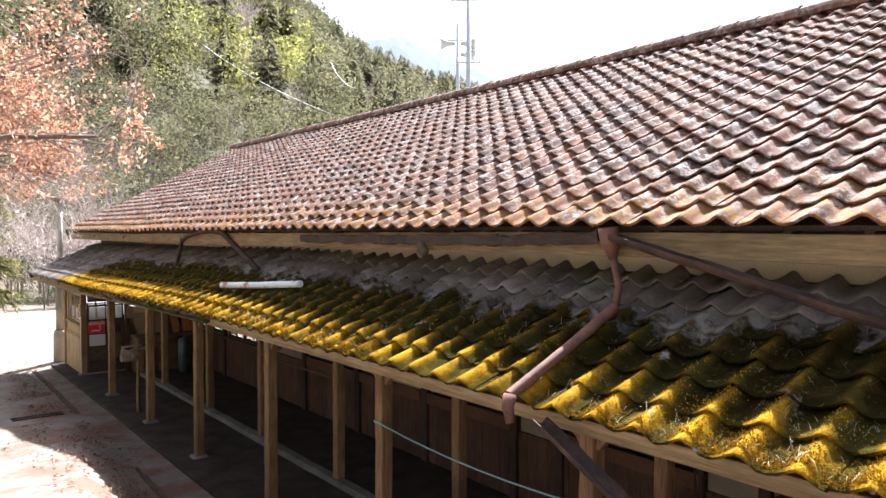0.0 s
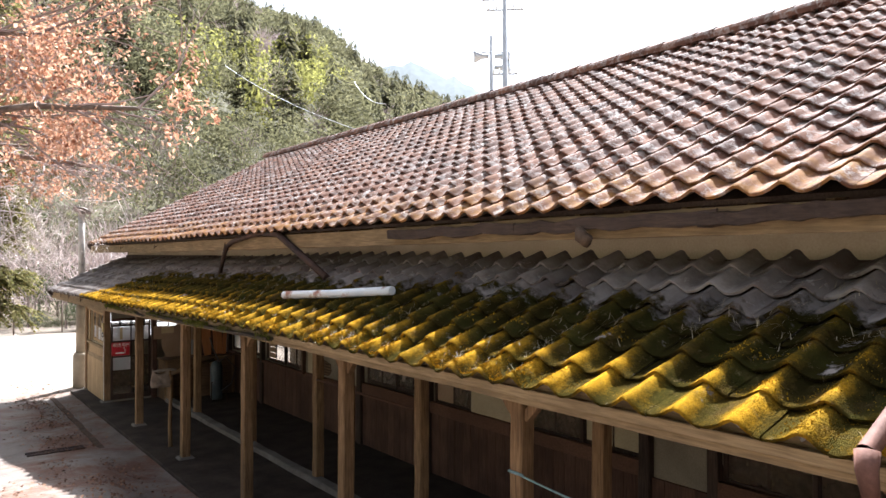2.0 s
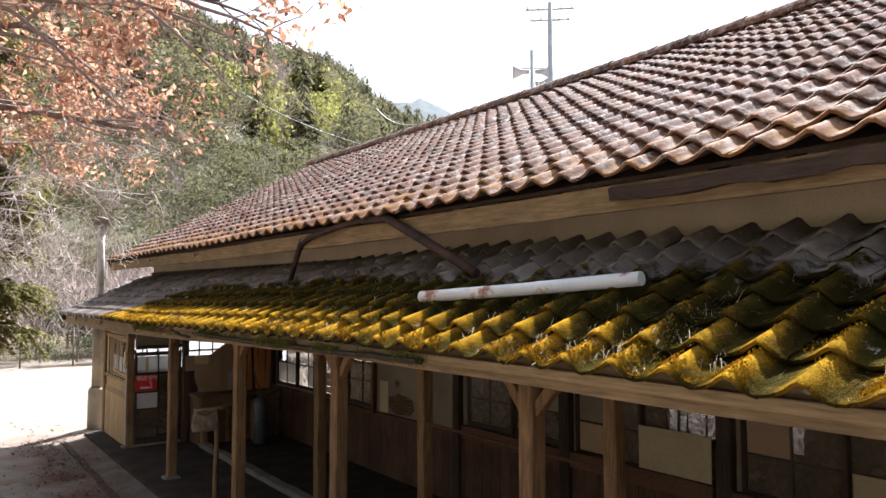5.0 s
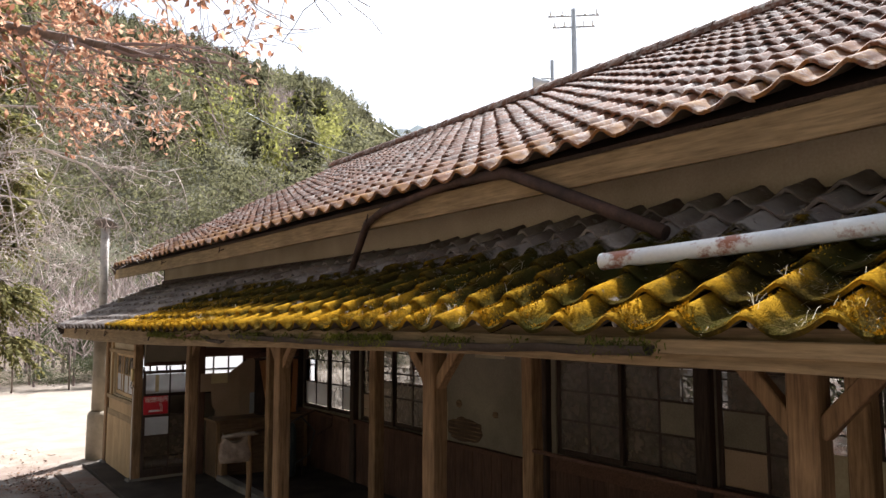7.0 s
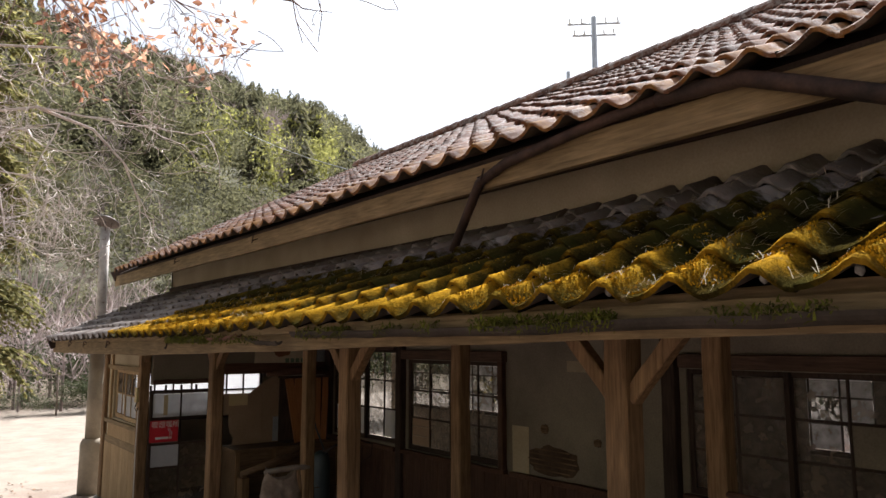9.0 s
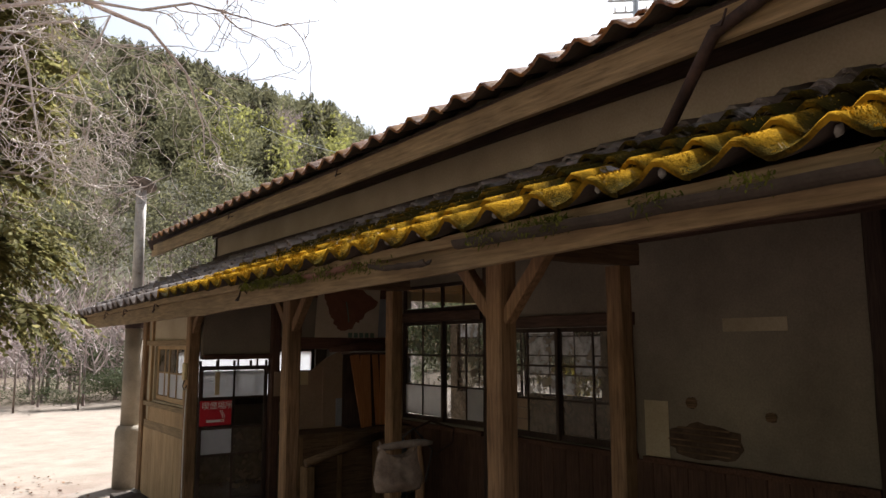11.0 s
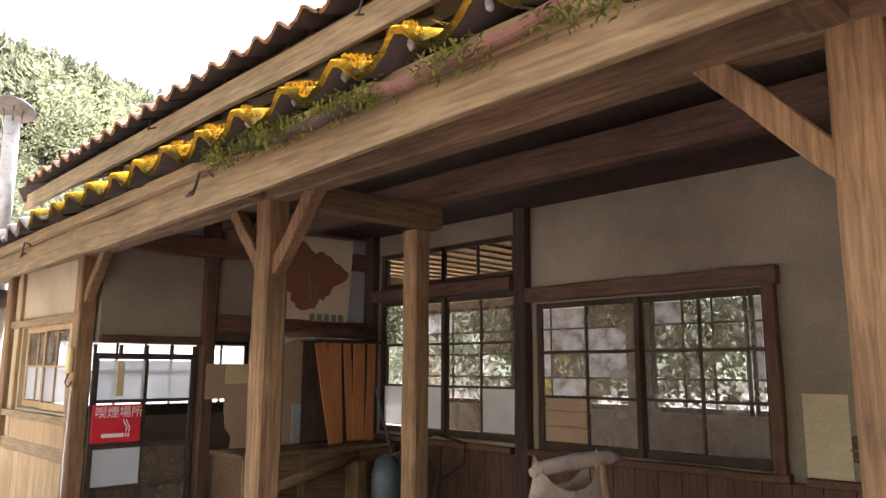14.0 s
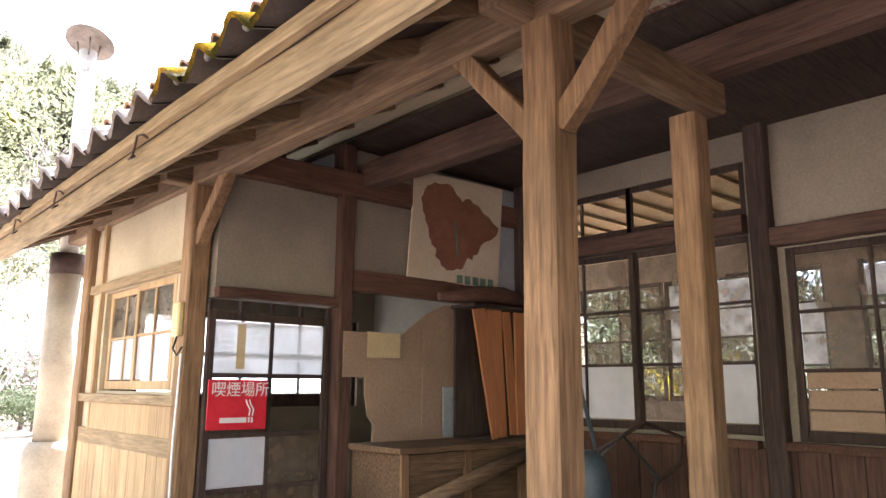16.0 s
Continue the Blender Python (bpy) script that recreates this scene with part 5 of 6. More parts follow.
# oak that keeps its dry leaves
rnd = random.Random(5)
runs, tips = [], []
OAK = (-3.6, 12.3)
g = ground_z(*OAK)
runs.append(limb_to([(OAK[0], OAK[1], g - 0.1), (OAK[0] + 0.1, OAK[1], g + 1.4), (OAK[0] + 0.3, OAK[1] - 0.1, g + 3.0), (OAK[0] + 0.5, OAK[1], g + 5.2)], 0.24, 0.10))
for path in ([(-3.3, 12.2, 2.6), (-1.6, 11.3, 3.9), (-0.1, 10.7, 4.5), (1.1, 10.3, 4.65)], [(-3.2, 12.2, 3.2), (-1.4, 12.6, 4.3), (0.3, 13.2, 4.8), (1.6, 13.4, 4.85)],
             [(-3.2, 12.2, 3.5), (-1.5, 11.0, 4.9), (0.2, 10.2, 5.4), (1.3, 10.0, 5.5)], [(-3.1, 12.2, 4.0), (-1.2, 12.4, 5.4), (0.5, 12.4, 5.9), (1.6, 12.2, 6.0)],
             [(-3.2, 12.2, 4.2), (-1.6, 10.6, 5.9), (-0.2, 9.6, 6.3), (0.9, 9.2, 6.4)], [(-3.1, 12.2, 3.8), (-1.6, 13.2, 4.7), (-0.2, 12.0, 5.1), (0.9, 11.6, 5.2)],
             [(-1.6, 11.3, 3.9), (0.0, 10.2, 4.5), (1.2, 9.7, 4.75), (2.1, 9.5, 4.8)], [(-1.4, 12.6, 4.3), (0.6, 12.9, 4.7), (1.7, 12.6, 4.6), (2.3, 12.3, 4.5)]):
    run = limb_to(path, 0.050, 0.021)
    runs.append(run)
    pts = run[0]
    for k in range(4, len(pts)):
        for j in range(2):
            d = (pts[k] - pts[k - 1]).normalized()
            s = (d + Vector((rnd.gauss(0.25, 0.5), rnd.gauss(0, 0.7), rnd.gauss(0.0, 0.5)))).normalized()
            grow(rnd, pts[k], s, rnd.uniform(0.9, 1.5), 0.016, 2, 0.16, runs, tips, 0.0, 5, 0.6, 2)
tips = [(p, d) for p, d in tips if p.z > 4.2 and p.x < 2.7 and noise.noise((p.x * 1.1, p.y * 1.1, p.z * 1.1)) > 0.06]
runs = [r for r in runs if r[1][0] > 0.02 or (min(p.z for p in r[0]) > 3.8 and max(p.x for p in r[0]) < 2.8)]
oak = thing("oak_tree", "oak tree still holding dry copper-brown leaves", "tree", (OAK[0], OAK[1], g))
part("trunk", limbs_mesh("trunk", [r for r in runs if r[1][0] > 0.02], M["bark"]), None, oak)
part("branchwork", limbs_mesh("branchwork", [r for r in runs if r[1][0] <= 0.02], M["bare"]), None, oak, "pale grey twigs")
part("crown", leaves_mesh("crown", tips, M["oakleaf"], 0.072, rnd, 7 if len(tips) < 3000 else 6, 0.055), None, oak)

# leafless tree with pale twisting twigs
rnd = random.Random(11)
runs, tips = [], []
BARE = (-1.6, 18.6)
g = ground_z(*BARE)
runs.append(limb_to([(BARE[0], BARE[1], g - 0.1), (BARE[0] + 0.1, BARE[1], 1.4), (BARE[0] + 0.2, BARE[1], 3.4)], 0.15, 0.07))
for path in ([(-1.5, 18.6, 2.2), (0.0, 17.8, 3.5), (1.2, 16.8, 4.2), (2.2, 16.2, 4.4)], [(-1.5, 18.6, 2.6), (0.2, 18.2, 3.8), (1.4, 17.6, 4.2), (2.3, 17.3, 4.1)], [(-1.4, 18.6, 3.0), (0.1, 17.6, 4.4), (1.5, 16.0, 4.9), (2.5, 15.4, 4.9)], [(-1.4, 18.6, 2.0), (0.6, 18.8, 3.2), (1.8, 18.3, 3.6), (2.5, 18.0, 3.5)]):
    run = limb_to(path, 0.032, 0.004)
    runs.append(run)
    pts = run[0]
    for k in range(4, len(pts)):
        for j in range(1):
            d = (pts[k] - pts[k - 1]).normalized()
            s = (d + Vector((rnd.gauss(0.35, 0.5), rnd.gauss(0, 0.6), rnd.gauss(-0.05, 0.5)))).normalized()
            grow(rnd, pts[k], s, rnd.uniform(0.8, 1.5), 0.010, 2, 0.34, runs, tips, 0.05, 8, 0.7, 2)
mains = []
for path in ([(-1.4, 18.6, 3.1), (1.3, 17.0, 4.5), (2.05, 16.5, 4.6), (2.41, 16.19, 4.50), (2.54, 15.41, 4.28), (3.13, 15.39, 4.27), (3.42, 15.3, 4.36)], [(2.05, 16.5, 4.6), (2.5, 16.3, 4.42), (2.8, 16.35, 4.15), (3.0, 16.5, 3.8), (3.02, 16.5, 3.55)],
             [(-1.4, 18.6, 2.8), (1.2, 17.5, 4.3), (1.75, 17.2, 4.4), (1.81, 17.17, 4.19), (1.92, 17.0, 3.49), (2.25, 16.9, 3.28), (2.6, 16.9, 3.2)]):
    run = limb_to(path, 0.020, 0.003)
    mains.append(run)
    pts = run[0]
    for k in range(len(pts) // 2, len(pts) - 1, 2):
        s = ((pts[k + 1] - pts[k]).normalized() + Vector((rnd.gauss(0.4, 0.4), rnd.gauss(0, 0.5), rnd.gauss(-0.15, 0.4)))).normalized()
        grow(rnd, pts[k], s, rnd.uniform(0.4, 0.8), 0.007, 1, 0.34, runs, tips, 0.05, 7, 0.7, 2)
runs = [r for r in runs if r[1][0] > 0.03 or (max(p.x for p in r[0]) < 3.45 and min(p.z for p in r[0]) > 3.0 + 0.25 * max(0, 17.0 - min(p.y for p in r[0])))]
runs += mains
bt = thing("bare_tree", "leafless tree with pale crooked twigs reaching over the path", "tree", (BARE[0], BARE[1], g))
part("trunk", limbs_mesh("trunk", [r for r in runs if r[1][0] >= 0.02], M["twig"], 0.0026), None, bt)
part("branchwork", limbs_mesh("branchwork", [r for r in runs if r[1][0] < 0.02], M["twig"], 0.0026), None, bt)


# cedar with drooping fronds
def frond(rnd, o, d, length, vs, fs):
    """A flat drooping spray of small scale-leaf blades."""
    d = d.normalized()
    side = d.cross(Vector((0, 0, 1))).normalized()
    p = Vector(o)
    n = 9
    for k in range(n):
        d = (d + Vector((0, 0, -0.09))).normalized()
        p = p + d * (length / n)
        for s in (-1, 1):
            for j in range(3):
                ln = length * 0.26 * (1 - 0.6 * k / n) * rnd.uniform(0.5, 1.1)
                q = (d * rnd.uniform(0.4, 1.0) + side * s * rnd.uniform(0.4, 1.0) + Vector((0, 0, rnd.uniform(-0.5, 0.15)))).normalized()
                w = q.cross(Vector((rnd.gauss(0, 0.5), rnd.gauss(0, 0.5), 1))).normalized() * ln * 0.2
                b = len(vs)
                vs += [tuple(p), tuple(p + q * ln * 0.6 + w), tuple(p + q * ln), tuple(p + q * ln * 0.6 - w)]
                fs.append((b, b + 1, b + 2, b + 3))


rnd = random.Random(3)
vs, fs, runs = [], [], []
CED = (0.55, 18.5)
runs.append(limb_to([(CED[0], CED[1], -0.1), (CED[0], CED[1], 3), (CED[0], CED[1], 9)], 0.22, 0.06))
for k in range(72):
    z = 2.3 + 5.8 * (k / 72)
    a = rnd.uniform(-0.55, 1.3)
    reach = 2.15 * (1 - 0.06 * (z - 2)) * rnd.uniform(0.7, 1.1)
    e = Vector((CED[0] + reach * math.cos(a), CED[1] + reach * math.sin(a), z + rnd.uniform(-0.3, 0.4)))
    if e.x > 1.95:
        e.x = 1.95
    run = limb_to([(CED[0], CED[1], z), tuple(Vector((CED[0], CED[1], z)).lerp(e, 0.5) + Vector((0, 0, 0.15))), tuple(e)], 0.03, 0.006)
    runs.append(run)
    for j in range(2, len(run[0])):
        for m in range(4):
            d = (e - Vector((CED[0], CED[1], z))).normalized() + Vector((rnd.gauss(0, 0.6), rnd.gauss(0, 0.6), rnd.gauss(-0.2, 0.3)))
            frond(rnd, run[0][j], d, rnd.uniform(0.35, 0.7), vs, fs)
cd = thing("cedar_tree", "cedar with drooping yellow-green fronds by the yard", "tree", (CED[0], CED[1], 0))
part("trunk", limbs_mesh("trunk", runs, M["bark"]), None, cd)
part("crown", mesh_of("crown", vs, fs, M["cedar"]), None, cd)


# ---- hills and woods ----
HILL_C = (0.0, 8.0)
# beyond the visible slope the ring is added unseen, to cut sky light
PROFILE = [(-180, 14), (-60, 18), (-10, 23), (6, 22.8), (12, 21.3), (17, 20.6), (22, 19.3), (26, 18.4), (29, 17.2), (31, 15.6), (33.5, 13.9), (37, 12.7), (45, 10.4), (60, 7.0), (90, 7.0), (180, 12)]


def crest(az):
    for (a, e), (b, f) in zip(PROFILE, PROFILE[1:]):
        if a <= az <= b:
            return e + (f - e) * (az - a) / (b - a)
    return 8.0


R0, R1 = 62.0, 310.0


def hill_z(az, r):
    top = math.tan(radians(crest(az))) * R1 - 8.0
    t = (r - R0) / (R1 - R0)
    return max(-0.3, top * min(1.0, max(0.0, t)) ** 0.85) + 3.0 * min(1.0, max(0, t) * 3) * noise.noise((az * 0.12, r * 0.03, 1))


def polar(az, r):
    return HILL_C[0] + r * math.sin(radians(az)), HILL_C[1] + r * math.cos(radians(az))


azs, rs = [-180 + 3 * k for k in range(121)], [R0 - 2] + [R0 + (R1 - R0) * k / 14 for k in range(15)] + [R1 + 25, R1 + 60]
verts = [(*polar(a, r), hill_z(a, r) if r <= R1 else hill_z(a, R1) - (r - R1) * 0.5) for r in rs for a in azs]
m = len(azs)
faces = [(j * m + i, (j + 1) * m + i, (j + 1) * m + i + 1, j * m + i + 1) for j in range(len(rs) - 1) for i in range(m - 1)]
M["forestfloor"] = plain("forest_floor", ((0.06, 0.06, 0.034), (0.12, 0.105, 0.062)), 0.3, 0.95, 0.5)
tagged(new("hill", mesh_of("hill", verts, faces, M["forestfloor"], True)), "steep wooded hillside, closed into an unseen ring that blocks sky light", "hill", kind="structure")
# a far mountain beyond the gap, its haze painted as a blue-grey colour
M["farhill"] = plain("haze_grey_mountain", ((0.060, 0.070, 0.074), (0.085, 0.095, 0.100)), 0.02, 1.0, 0.3, fine=0.12)
verts, faces = [], []
for j, (r, f) in enumerate(((520, 0.0), (600, 0.6), (680, 1.0), (760, 0.3))):
    for k in range(61):
        az = 20 + 0.7 * k
        e = 15.2 - 0.28 * abs(az - 34.3) ** 1.15 + 0.5 * noise.noise((az * 0.9, 0, 0))
        verts.append((*polar(az, r), f * math.tan(radians(e)) * 680))
faces = [(j * 61 + k, (j + 1) * 61 + k, (j + 1) * 61 + k + 1, j * 61 + k + 1) for j in range(3) for k in range(60)]
tagged(new("far_mountain", mesh_of("far_mountain", verts, faces, M["farhill"], True)), "mountain far beyond the valley, its haze put into a grey colour", "mountain", kind="structure")


def conifer_template(rnd):
    vs, fs = [], []
    for k in range(17):
        t = k / 17
        z, r = 0.12 + 0.84 * t, 0.25 * (1 - t) ** 0.62 + 0.012
        for j in range(max(6, int(16 * (1 - t)) + 4)):
            a = rnd.uniform(0, 6.28)
            rr = r * rnd.uniform(0.65, 1.2)
            tip = Vector((rr * math.cos(a), rr * math.sin(a), z - 0.05 * rnd.uniform(0.4, 1.6)))
            s = Vector((-math.sin(a), math.cos(a), 0)) * rr * rnd.uniform(0.12, 0.24)
            root = Vector((0.1 * rr * math.cos(a), 0.1 * rr * math.sin(a), z + 0.045))
            b = len(vs)
            m = root.lerp(tip, 0.6) + Vector((0, 0, 0.015))
            vs += [tuple(root), tuple(m + s), tuple(tip), tuple(m - s)]
            fs += [(b, b + 1, b + 2, b + 3)]
    return np.array(vs), np.array(fs)


def round_template(rnd, n=230, low=0.25, spread=0.36, leaf=0.04):
    vs, fs = [], []
    lobes = [(Vector((rnd.gauss(0, 0.13), rnd.gauss(0, 0.13), rnd.uniform(low + 0.1, 0.85))), rnd.uniform(0.12, 0.22)) for _ in range(11)]
    for k in range(n):
        c, r = rnd.choice(lobes)
        d = Vector((rnd.gauss(0, 1), rnd.gauss(0, 1), rnd.gauss(0.25, 1))).normalized()
        p = c + Vector((d.x * r * spread / 0.3, d.y * r * spread / 0.3, d.z * r))
        a = d.orthogonal().normalized()
        q = (a * rnd.gauss(0, 1) + d.cross(a) * rnd.gauss(0, 1) + d * rnd.gauss(0, 0.5)).normalized() * leaf * rnd.uniform(0.6, 1.4)
        w = q.cross(d).normalized() * leaf * rnd.uniform(0.3, 0.7)
        b = len(vs)
        vs += [tuple(p - q), tuple(p + w), tuple(p + q), tuple(p - w)]
        fs += [(b, b + 1, b + 2, b + 3)]
    return np.array(vs), np.array(fs)


def twig_template(rnd):
    vs, fs = [], []
    for k in range(90):
        p = Vector((rnd.gauss(0, 0.1), rnd.gauss(0, 0.1), rnd.uniform(0.15, 0.75)))
        d = Vector((p.x * 3 + rnd.gauss(0, 0.3), p.y * 3 + rnd.gauss(0, 0.3), rnd.uniform(0.3, 1.0))).normalized() * rnd.uniform(0.1, 0.28)
        w = d.orthogonal().normalized() * 0.006
        b = len(vs)
        vs += [tuple(p - w), tuple(p + w), tuple(p + d)]
        fs += [(b, b + 1, b + 2)]
    for a in (0, 2.1, 4.2):
        w = Vector((math.cos(a), math.sin(a), 0)) * 0.012
        b = len(vs)
        vs += [tuple(-w), tuple(w), (0, 0, 0.7)]
        fs += [(b, b + 1, b + 2)]
    return np.array(vs), np.array(fs)


def plant(name, places, templates, mat, label, category, rnd):
    """Join many copies of the templates: places are (x, y, z, height, width)."""
    V, F, count = [], [], 0
    for x, y, z, h, w in places:
        v, f = templates[rnd.randrange(len(templates))]
        a = rnd.uniform(0, 6.28)
        c, s = math.cos(a), math.sin(a)
        q = np.empty_like(v)
        q[:, 0], q[:, 1], q[:, 2] = x + w * (v[:, 0] * c - v[:, 1] * s), y + w * (v[:, 0] * s + v[:, 1] * c), z + h * v[:, 2]
        V.append(q)
        F.append(f + count)
        count += len(v)
    V, F = np.concatenate(V), np.concatenate(F)
    return tagged(new(name, mesh_of(name, V.tolist(), F.tolist(), mat)), label, category, kind="stuff")


rnd = random.Random(17)
cone = [conifer_template(rnd) for _ in range(6)]
ball = [round_template(rnd) for _ in range(6)]
culm = [round_template(rnd, 200, 0.1, 0.28, 0.038) for _ in range(5)]
twigs = [twig_template(rnd) for _ in range(5)]
fine = [round_template(rnd, 620, 0.2, 0.36, 0.021) for _ in range(4)]
con, bro, bam, bar, nigh = [], [], [], [], []
tries = 0
while len(con) + len(bro) + len(bam) + len(bar) + len(nigh) < 3700:
    tries += 1
    # trees not seen stand on the added part of the hill ring
    seen = rnd.random() < 0.86
    az = rnd.uniform(-2, 42) if seen else rnd.uniform(-170, 120)
    r = math.sqrt(rnd.uniform(R0 ** 2, (R1 + 4) ** 2)) if rnd.random() < 0.75 else rnd.uniform(R1 - 40, R1 + 2)
    if not seen and 42 < az < 60:
        continue
    x, y = polar(az, r)
    z = hill_z(az, min(r, R1))
    el = math.degrees(math.atan2(z + 6 - 3, r))
    k = noise.noise((az * 0.22, r * 0.022, 3)) + rnd.gauss(0, 0.12)
    h = rnd.uniform(8, 13.5) * (0.75 if r < 95 else 1.0)
    if 17.5 < az < 30 and 12.2 < el < 16.2 and noise.noise((az * 0.45, el * 0.6, 8)) + rnd.gauss(0, 0.1) > -0.04:
        bam.append((x, y, z, h * 0.85, h * 0.75))
    elif k > 0.22 or (el > 19 and rnd.random() < 0.25):
        bar.append((x, y, z, h * 0.8, h * 0.9))
    elif r < 105 and seen:
        nigh.append((x, y, z, h * 0.95, h * 1.0))
    elif k > 0.04:
        con.append((x, y, z, h * 1.1, h * 1.15))
    else:
        bro.append((x, y, z, h * 0.75, h * 1.0))
plant("conifer_wood", con, cone, M["conifer"], "dark green cedars covering the hillside", "woods", rnd)
plant("broadleaf_wood", bro, ball, M["broadleaf"], "evergreen broadleaf trees among the cedars", "woods", rnd)
plant("nearer_wood", nigh, fine, M["broadleaf"], "nearer evergreen trees at the foot of the hill", "woods", rnd)
plant("bamboo_grove", bam, culm, M["bamboo"], "sunlit yellow-green bamboo grove on the hillside", "bamboo", rnd)
plant("bare_wood", bar, twigs, M["bare"], "bare grey winter trees on the hillside", "woods", rnd)
# hedge, shrubs and saplings at the yard's far edge
M["hedgeleaf"] = leafy("dark_hedge_leaves", ((0.045, 0.055, 0.025), (0.075, 0.085, 0.042), (0.12, 0.125, 0.065)), 0.85, 0.3)
edge = [(rnd.uniform(-8, 16), 37.2 + rnd.uniform(-0.4, 0.6), 0, rnd.uniform(0.7, 1.3), rnd.uniform(1.2, 2.0)) for _ in range(60)]
plant("hedge", edge, fine, M["hedgeleaf"], "low dark evergreen hedge along the yard", "hedge", rnd)
shr = [(rnd.uniform(-6, 18), rnd.uniform(38, 50), 0, rnd.uniform(3, 7), rnd.uniform(4, 8)) for _ in range(60)]
plant("bare_shrubs", shr, twigs, M["bare"], "bare pinkish-grey shrubs behind the yard", "shrubs", rnd)
evs = [(rnd.choice((rnd.uniform(5, 8), rnd.uniform(-4, 14))), rnd.uniform(38, 44), 0, rnd.uniform(1.6, 3.2), rnd.uniform(2, 3.4)) for _ in range(24)]
plant("evergreen_shrubs", evs, fine, M["hedgeleaf"], "rounded evergreen shrubs behind the hedge", "shrubs", rnd)
low = [(*polar(a, r), hill_z(a, r) - 0.3, rnd.uniform(3, 6), rnd.uniform(4, 7)) for a, r in ((rnd.uniform(-2, 34), rnd.uniform(50, 92)) for _ in range(160))]
plant("hill_foot_shrubs", low, twigs, M["bare"], "bare shrubs at the foot of the hill", "shrubs", rnd)
back = [(rnd.uniform(13.0, 16.5), rnd.uniform(9, 36), 0, rnd.uniform(3.0, 4.6), rnd.uniform(2.6, 4.2)) for _ in range(64)]
plant("rear_shrubs", back, fine, M["hedgeleaf"], "green shrubs behind the building", "shrubs", rnd)
tagged(plant("yellow_shrub", [(11.5, 20.4, 0, 2.1, 1.5), (12.2, 21.2, 0, 2.0, 1.4)], culm, M["yellowleaf"], "yellow leaved shrub behind the building", "shrub", rnd), kind="stuff")

# fence posts at the yard's edge
for x in (2.2, 4.0, 5.8, 7.6):
    tagged(part("fence_post", tube([(x, 36.6, 0), (x, 36.6, 1.5)], 0.03, 8), M["bark"]), "thin brown wooden fence post by the hedge", "fence post", group="fence posts")
tagged(part("fence_rail", tube([(1.0, 36.6, 1.35), (8.5, 36.6, 1.35)], 0.012, 6), M["bark"]), "thin brown fence rail by the hedge", "fence rail")

# poles behind the roof
sp = thing("speaker_pole", "grey steel pole with two loudspeaker horns", "pole", (25.5, 31.3, 0))
part("shaft", tube([(25.5, 31.3, 0), (25.5, 31.3, 15.0)], 0.11, 10), M["pole"], sp)
for s, z in ((-1, 13.9), (1, 13.9), (1, 13.3)):
    d = Vector((0.79, -0.61, 0)) * s
    o = Vector((25.5, 31.3, z))
    part("horn", tube([o + d * 0.15, o + d * 0.5, o + d * 0.85, o + d * 0.95], [0.10, 0.14, 0.32, 0.36], 12), M["pole"], sp)
part("crossbar", tube([Vector((25.5, 31.3, 14.1)) - Vector((0.79, -0.61, 0)) * 1.0, Vector((25.5, 31.3, 14.1)) + Vector((0.79, -0.61, 0)) * 0.7], 0.05, 6), M["pole"], sp)
up = thing("utility_pole", "tall grey utility pole with cross arms and insulators", "pole", (23.5, 28.0, 0))
part("shaft", tube([(23.5, 28, 0), (23.5, 28, 15.9)], [0.17, 0.12], 10), M["pole"], up)
for z, w in ((15.6, 1.1), (15.1, 0.9), (12.0, 0.6), (11.0, 0.5)):
    d = Vector((0.74, -0.67, 0)) * w
    o = Vector((23.5, 28, z))
    arm = part("cross_arm", beam(o - d, o + d, 0.08, 0.08, 0.0, 2), M["pole"], up)
    for k in (-0.9, -0.45, 0.45, 0.9):
        part("insulator", tube([o + d * k, o + d * k + Vector((0, 0, 0.28))], [0.05, 0.03], 6), M["white"], arm)
for k, (a, e, ra, b, f, rb) in enumerate(((35.5, 10.2, 38, 22, 14.8, 70), (37.5, 12.6, 38, 33, 14.0, 60))):
    xa, ya = polar(a, ra)
    xb, yb = polar(b, rb)
    pipe_thing("power_line", arc((xa, ya, 3.7 + ra * math.tan(radians(e))), (xb, yb, 3.7 + rb * math.tan(radians(f))), 0.5, 12), 0.025, M["pole"], "pale power line crossing in front of the hill", "power line", 5)


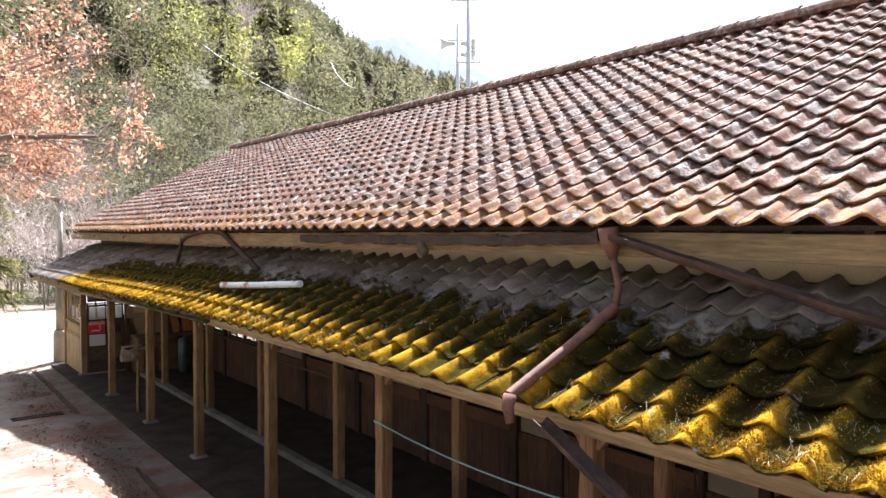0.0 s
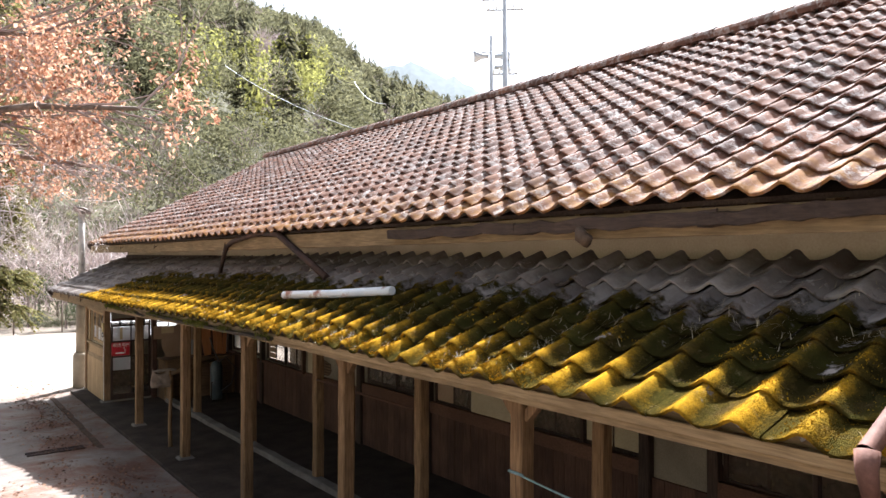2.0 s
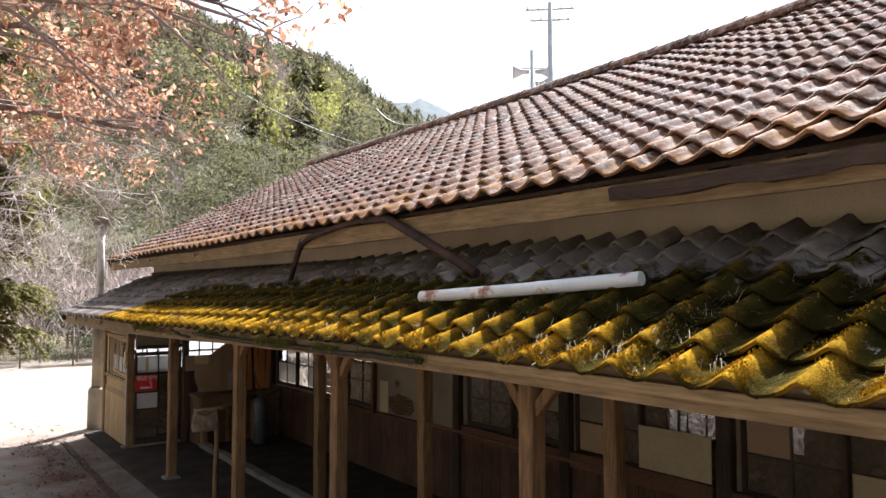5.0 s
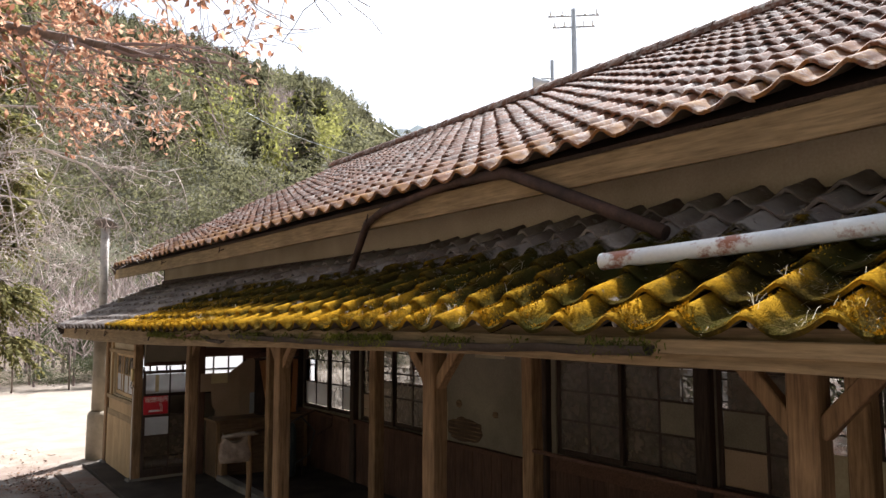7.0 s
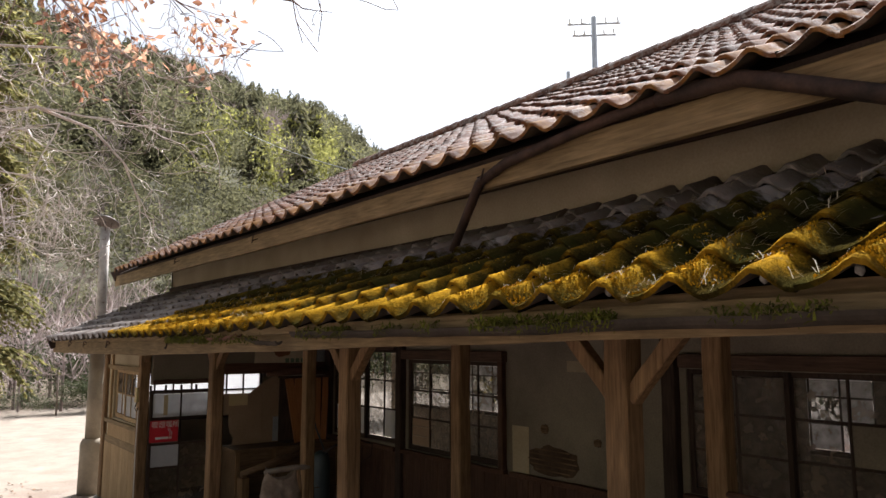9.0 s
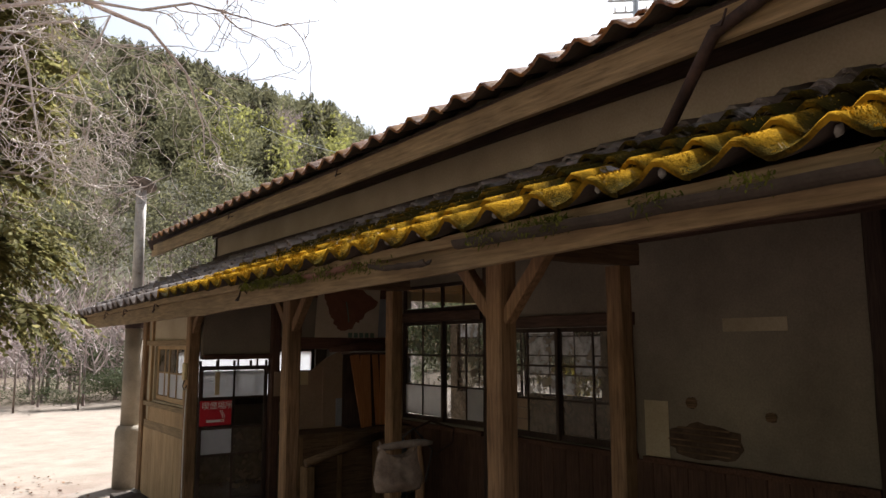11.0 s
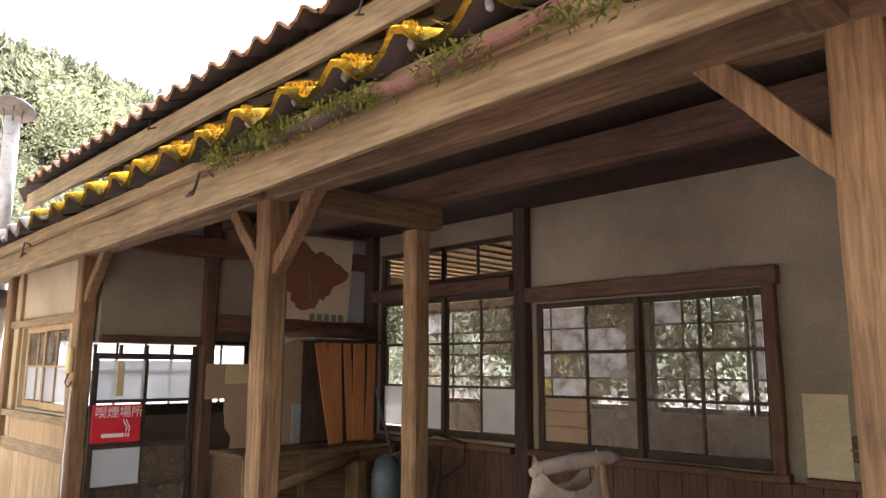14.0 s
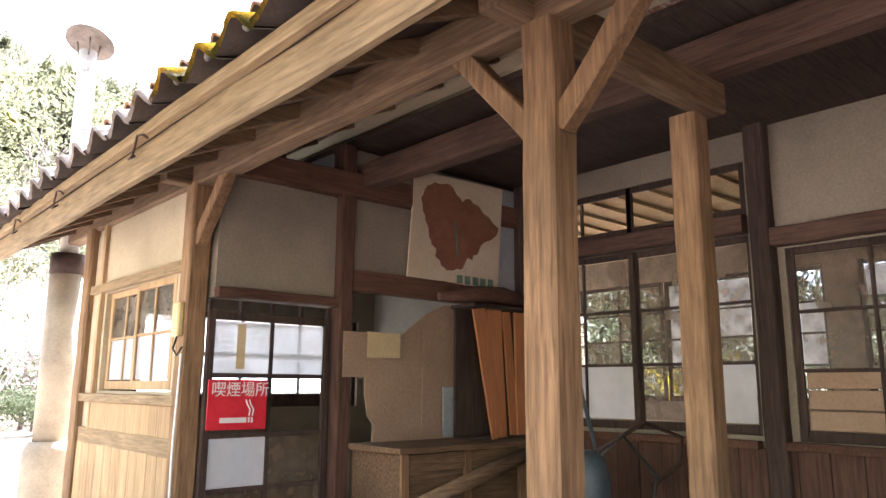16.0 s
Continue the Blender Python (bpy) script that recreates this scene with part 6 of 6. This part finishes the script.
# ---- roof tiles ----
def tile_mesh(name, mat, length, amp, width, seed):
    """One wavy pantile, roll and bowl across y, lower end at x=0, running up to x=length; a shell with a dark underside."""
    rnd = random.Random(seed)
    n, verts, faces = 10, [], []
    thick = 0.024
    chip = rnd.choice((0.0, 0.0, 0.012)) if seed else 0.0
    for row in range(6):
        for k in range(n + 1):
            u = k / n
            y = (u - 0.5) * width * 1.02
            z = amp * roll(u)
            nick = chip * max(0.0, 1 - abs(u - 0.75) * 8)
            if row == 0:
                p = (length * 0.8, y, z + 0.008 - thick)
            elif row == 1:
                p = (0.006 + nick + rnd.uniform(-0.004, 0.004), y, z + 0.040 - thick)
            elif row == 2:
                p = (nick + rnd.uniform(-0.004, 0.004), y, z + 0.040 - 0.004)
            elif row == 3:
                p = (0.012 + nick, y, z + 0.040)
            elif row == 4:
                p = (length * 0.55, y, z + 0.016 + rnd.uniform(-0.002, 0.002))
            else:
                p = (length, y, z)
            verts.append(p)
    for row in range(5):
        for k in range(n):
            a = row * (n + 1) + k
            faces.append((a, a + n + 1, a + n + 2, a + 1))
    me = mesh_of(name, verts, faces, mat)
    # underside faces take a darker brown than the tile's top
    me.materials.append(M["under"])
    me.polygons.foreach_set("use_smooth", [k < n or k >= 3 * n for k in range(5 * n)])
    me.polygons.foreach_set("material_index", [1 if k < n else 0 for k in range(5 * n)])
    me.attributes.new("crest", "FLOAT", "POINT").data.foreach_set("value", [roll(k / n) for _ in range(6) for k in range(n + 1)])
    return me


def mesh_arrays(me):
    v = np.empty(len(me.vertices) * 3, dtype=np.float64)
    me.vertices.foreach_get("co", v)
    return v.reshape(-1, 3), np.array([list(p.vertices) for p in me.polygons])


def lay_tiles(roof, mat, eave, slope, x_top, ya, yb, width, course, amp, near, part_label, settled):
    """Courses of tiles up a slope; near(row, y) tells which are single objects, the rest are joined."""
    kinds = [tile_mesh("tile", mat, course + 0.06, amp, width, s) for s in range(5)]
    arrays = [mesh_arrays(m) for m in kinds]
    ang = math.atan(slope)
    rows = int((x_top - eave[0]) / (course * math.cos(ang)) + 0.6)
    cols = int((yb - ya) / width)
    rnd = random.Random(7)
    vs, fs, count = [], [], 0
    for r in range(rows):
        x = eave[0] + r * course * math.cos(ang) - 0.03
        z = eave[1] + slope * (x - eave[0])
        for c in range(cols):
            y = ya + (c + 0.5) * width
            sag = 0.018 * noise.noise((y * 0.35, r * 0.3, slope * 9)) + 0.006 * noise.noise((y * 1.7, r * 0.9, 3))
            m = Matrix.Translation((x + rnd.uniform(-0.010, 0.010), y, z + sag + settled(x, y))) @ Euler((rnd.uniform(-0.02, 0.02), -ang + rnd.uniform(-0.02, 0.02), rnd.uniform(-0.025, 0.025))).to_matrix().to_4x4()
            k = rnd.randrange(5)
            if near(r, y):
                ob = new("tile", kinds[k])
                ob.parent, ob.matrix_basis = roof, m
            else:
                a, f = arrays[k]
                mm = np.array(m)
                vs.append(a @ mm[:3, :3].T + mm[:3, 3])
                fs.append(f + count)
                count += len(a)
    v, f = np.concatenate(vs), np.concatenate(fs)
    me = mesh_of("tiles_joined", v.tolist(), f.tolist(), mat)
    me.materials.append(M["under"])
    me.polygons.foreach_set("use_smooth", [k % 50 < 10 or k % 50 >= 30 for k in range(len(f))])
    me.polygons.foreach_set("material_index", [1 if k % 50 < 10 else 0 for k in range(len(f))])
    crown = np.array([d.value for d in kinds[0].attributes["crest"].data])
    me.attributes.new("crest", "FLOAT", "POINT").data.foreach_set("value", np.tile(crown, len(v) // len(crown)))
    ob = new("tiles_joined", me)
    ob.parent = roof
    tagged(ob, part_label, kind="stuff")


roof_low = thing("roof_lower", "lower lean-to roof of wavy cement tiles thick with moss", "roof", kind="structure")
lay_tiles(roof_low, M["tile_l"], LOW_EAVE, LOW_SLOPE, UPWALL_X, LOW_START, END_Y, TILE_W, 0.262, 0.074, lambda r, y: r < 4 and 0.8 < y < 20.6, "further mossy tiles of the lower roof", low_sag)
roof_up = thing("roof_upper", "upper gable roof of red-brown wavy tiles with pale lichen", "roof", kind="structure")
lay_tiles(roof_up, M["tile_u"], UP_EAVE, UP_SLOPE, RIDGE_X, UP_START, END_Y, UP_TILE_W, 0.262, 0.060, lambda r, y: r < 4 and 2.0 < y < 21.5, "further red-brown tiles of the upper roof", up_sag)

# mortar plugs under the rolls along the lower eave
bm = tube([(0, 0, -0.020), (0.002, 0, -0.008), (0, 0.002, 0.008), (0, 0, 0.020)], [0.004, 0.014, 0.013, 0.004], 8)
plug = bpy.data.meshes.new("mortar_plug")
bm.to_mesh(plug)
bm.free()
plug.materials.append(M["mortar"])
rnd = random.Random(4)
for c in range(int((END_Y - LOW_START) / TILE_W)):
    y = LOW_START + (c + 0.377) * TILE_W
    if 0.8 < y < 20.6 and rnd.random() < 0.85:
        ob = new("mortar_plug", plug)
        ob.parent, ob.matrix_basis = roof_low, Matrix.Translation((3.192, y + rnd.uniform(-0.012, 0.012), 2.612 + low_sag(3.2, y) + 0.018 * noise.noise((y * 0.35, 0, LOW_SLOPE * 9)))) @ Euler((rnd.uniform(-0.4, 0.4), rnd.uniform(-0.3, 0.3), rnd.uniform(0, 3))).to_matrix().to_4x4()

# ridge cap, in sections
y = Y0
k = 0
while y < END_Y - 0.1:
    bm = bmesh.new()
    pts = [(RIDGE_X + 0.16 * math.cos(a), 0.17 * math.sin(a)) for a in [math.pi * j / 8 for j in range(9)]]
    z0 = up_z(RIDGE_X) + up_sag(RIDGE_X, y) + 0.03 + random.uniform(-0.006, 0.006)
    rows = [[bm.verts.new((px, yy, z0 + pz * sc)) for px, pz in pts] for yy, sc in ((y, 1.0), (y + 0.29, 0.9))]
    for j in range(8):
        bm.faces.new((rows[0][j], rows[0][j + 1], rows[1][j + 1], rows[1][j]))
    bm.faces.new(rows[0])
    bm.faces.new(list(reversed(rows[1])))
    part("ridge_tile", bm, M["tile_u"], roof_up)
    y += 0.27
for x0, z, zf in ((LOW_EAVE[0], 0.0, low_z), (UP_EAVE[0], 0.0, up_z)):
    xe = UPWALL_X if zf is low_z else RIDGE_X
    part("verge_board", settle(beam((x0, END_Y + 0.02, zf(x0) - 0.05), (xe, END_Y + 0.02, zf(xe) - 0.05), 0.04, 0.16, 0.004, 12), low_sag if zf is low_z else up_sag), M["dx"], roof_low if zf is low_z else roof_up)
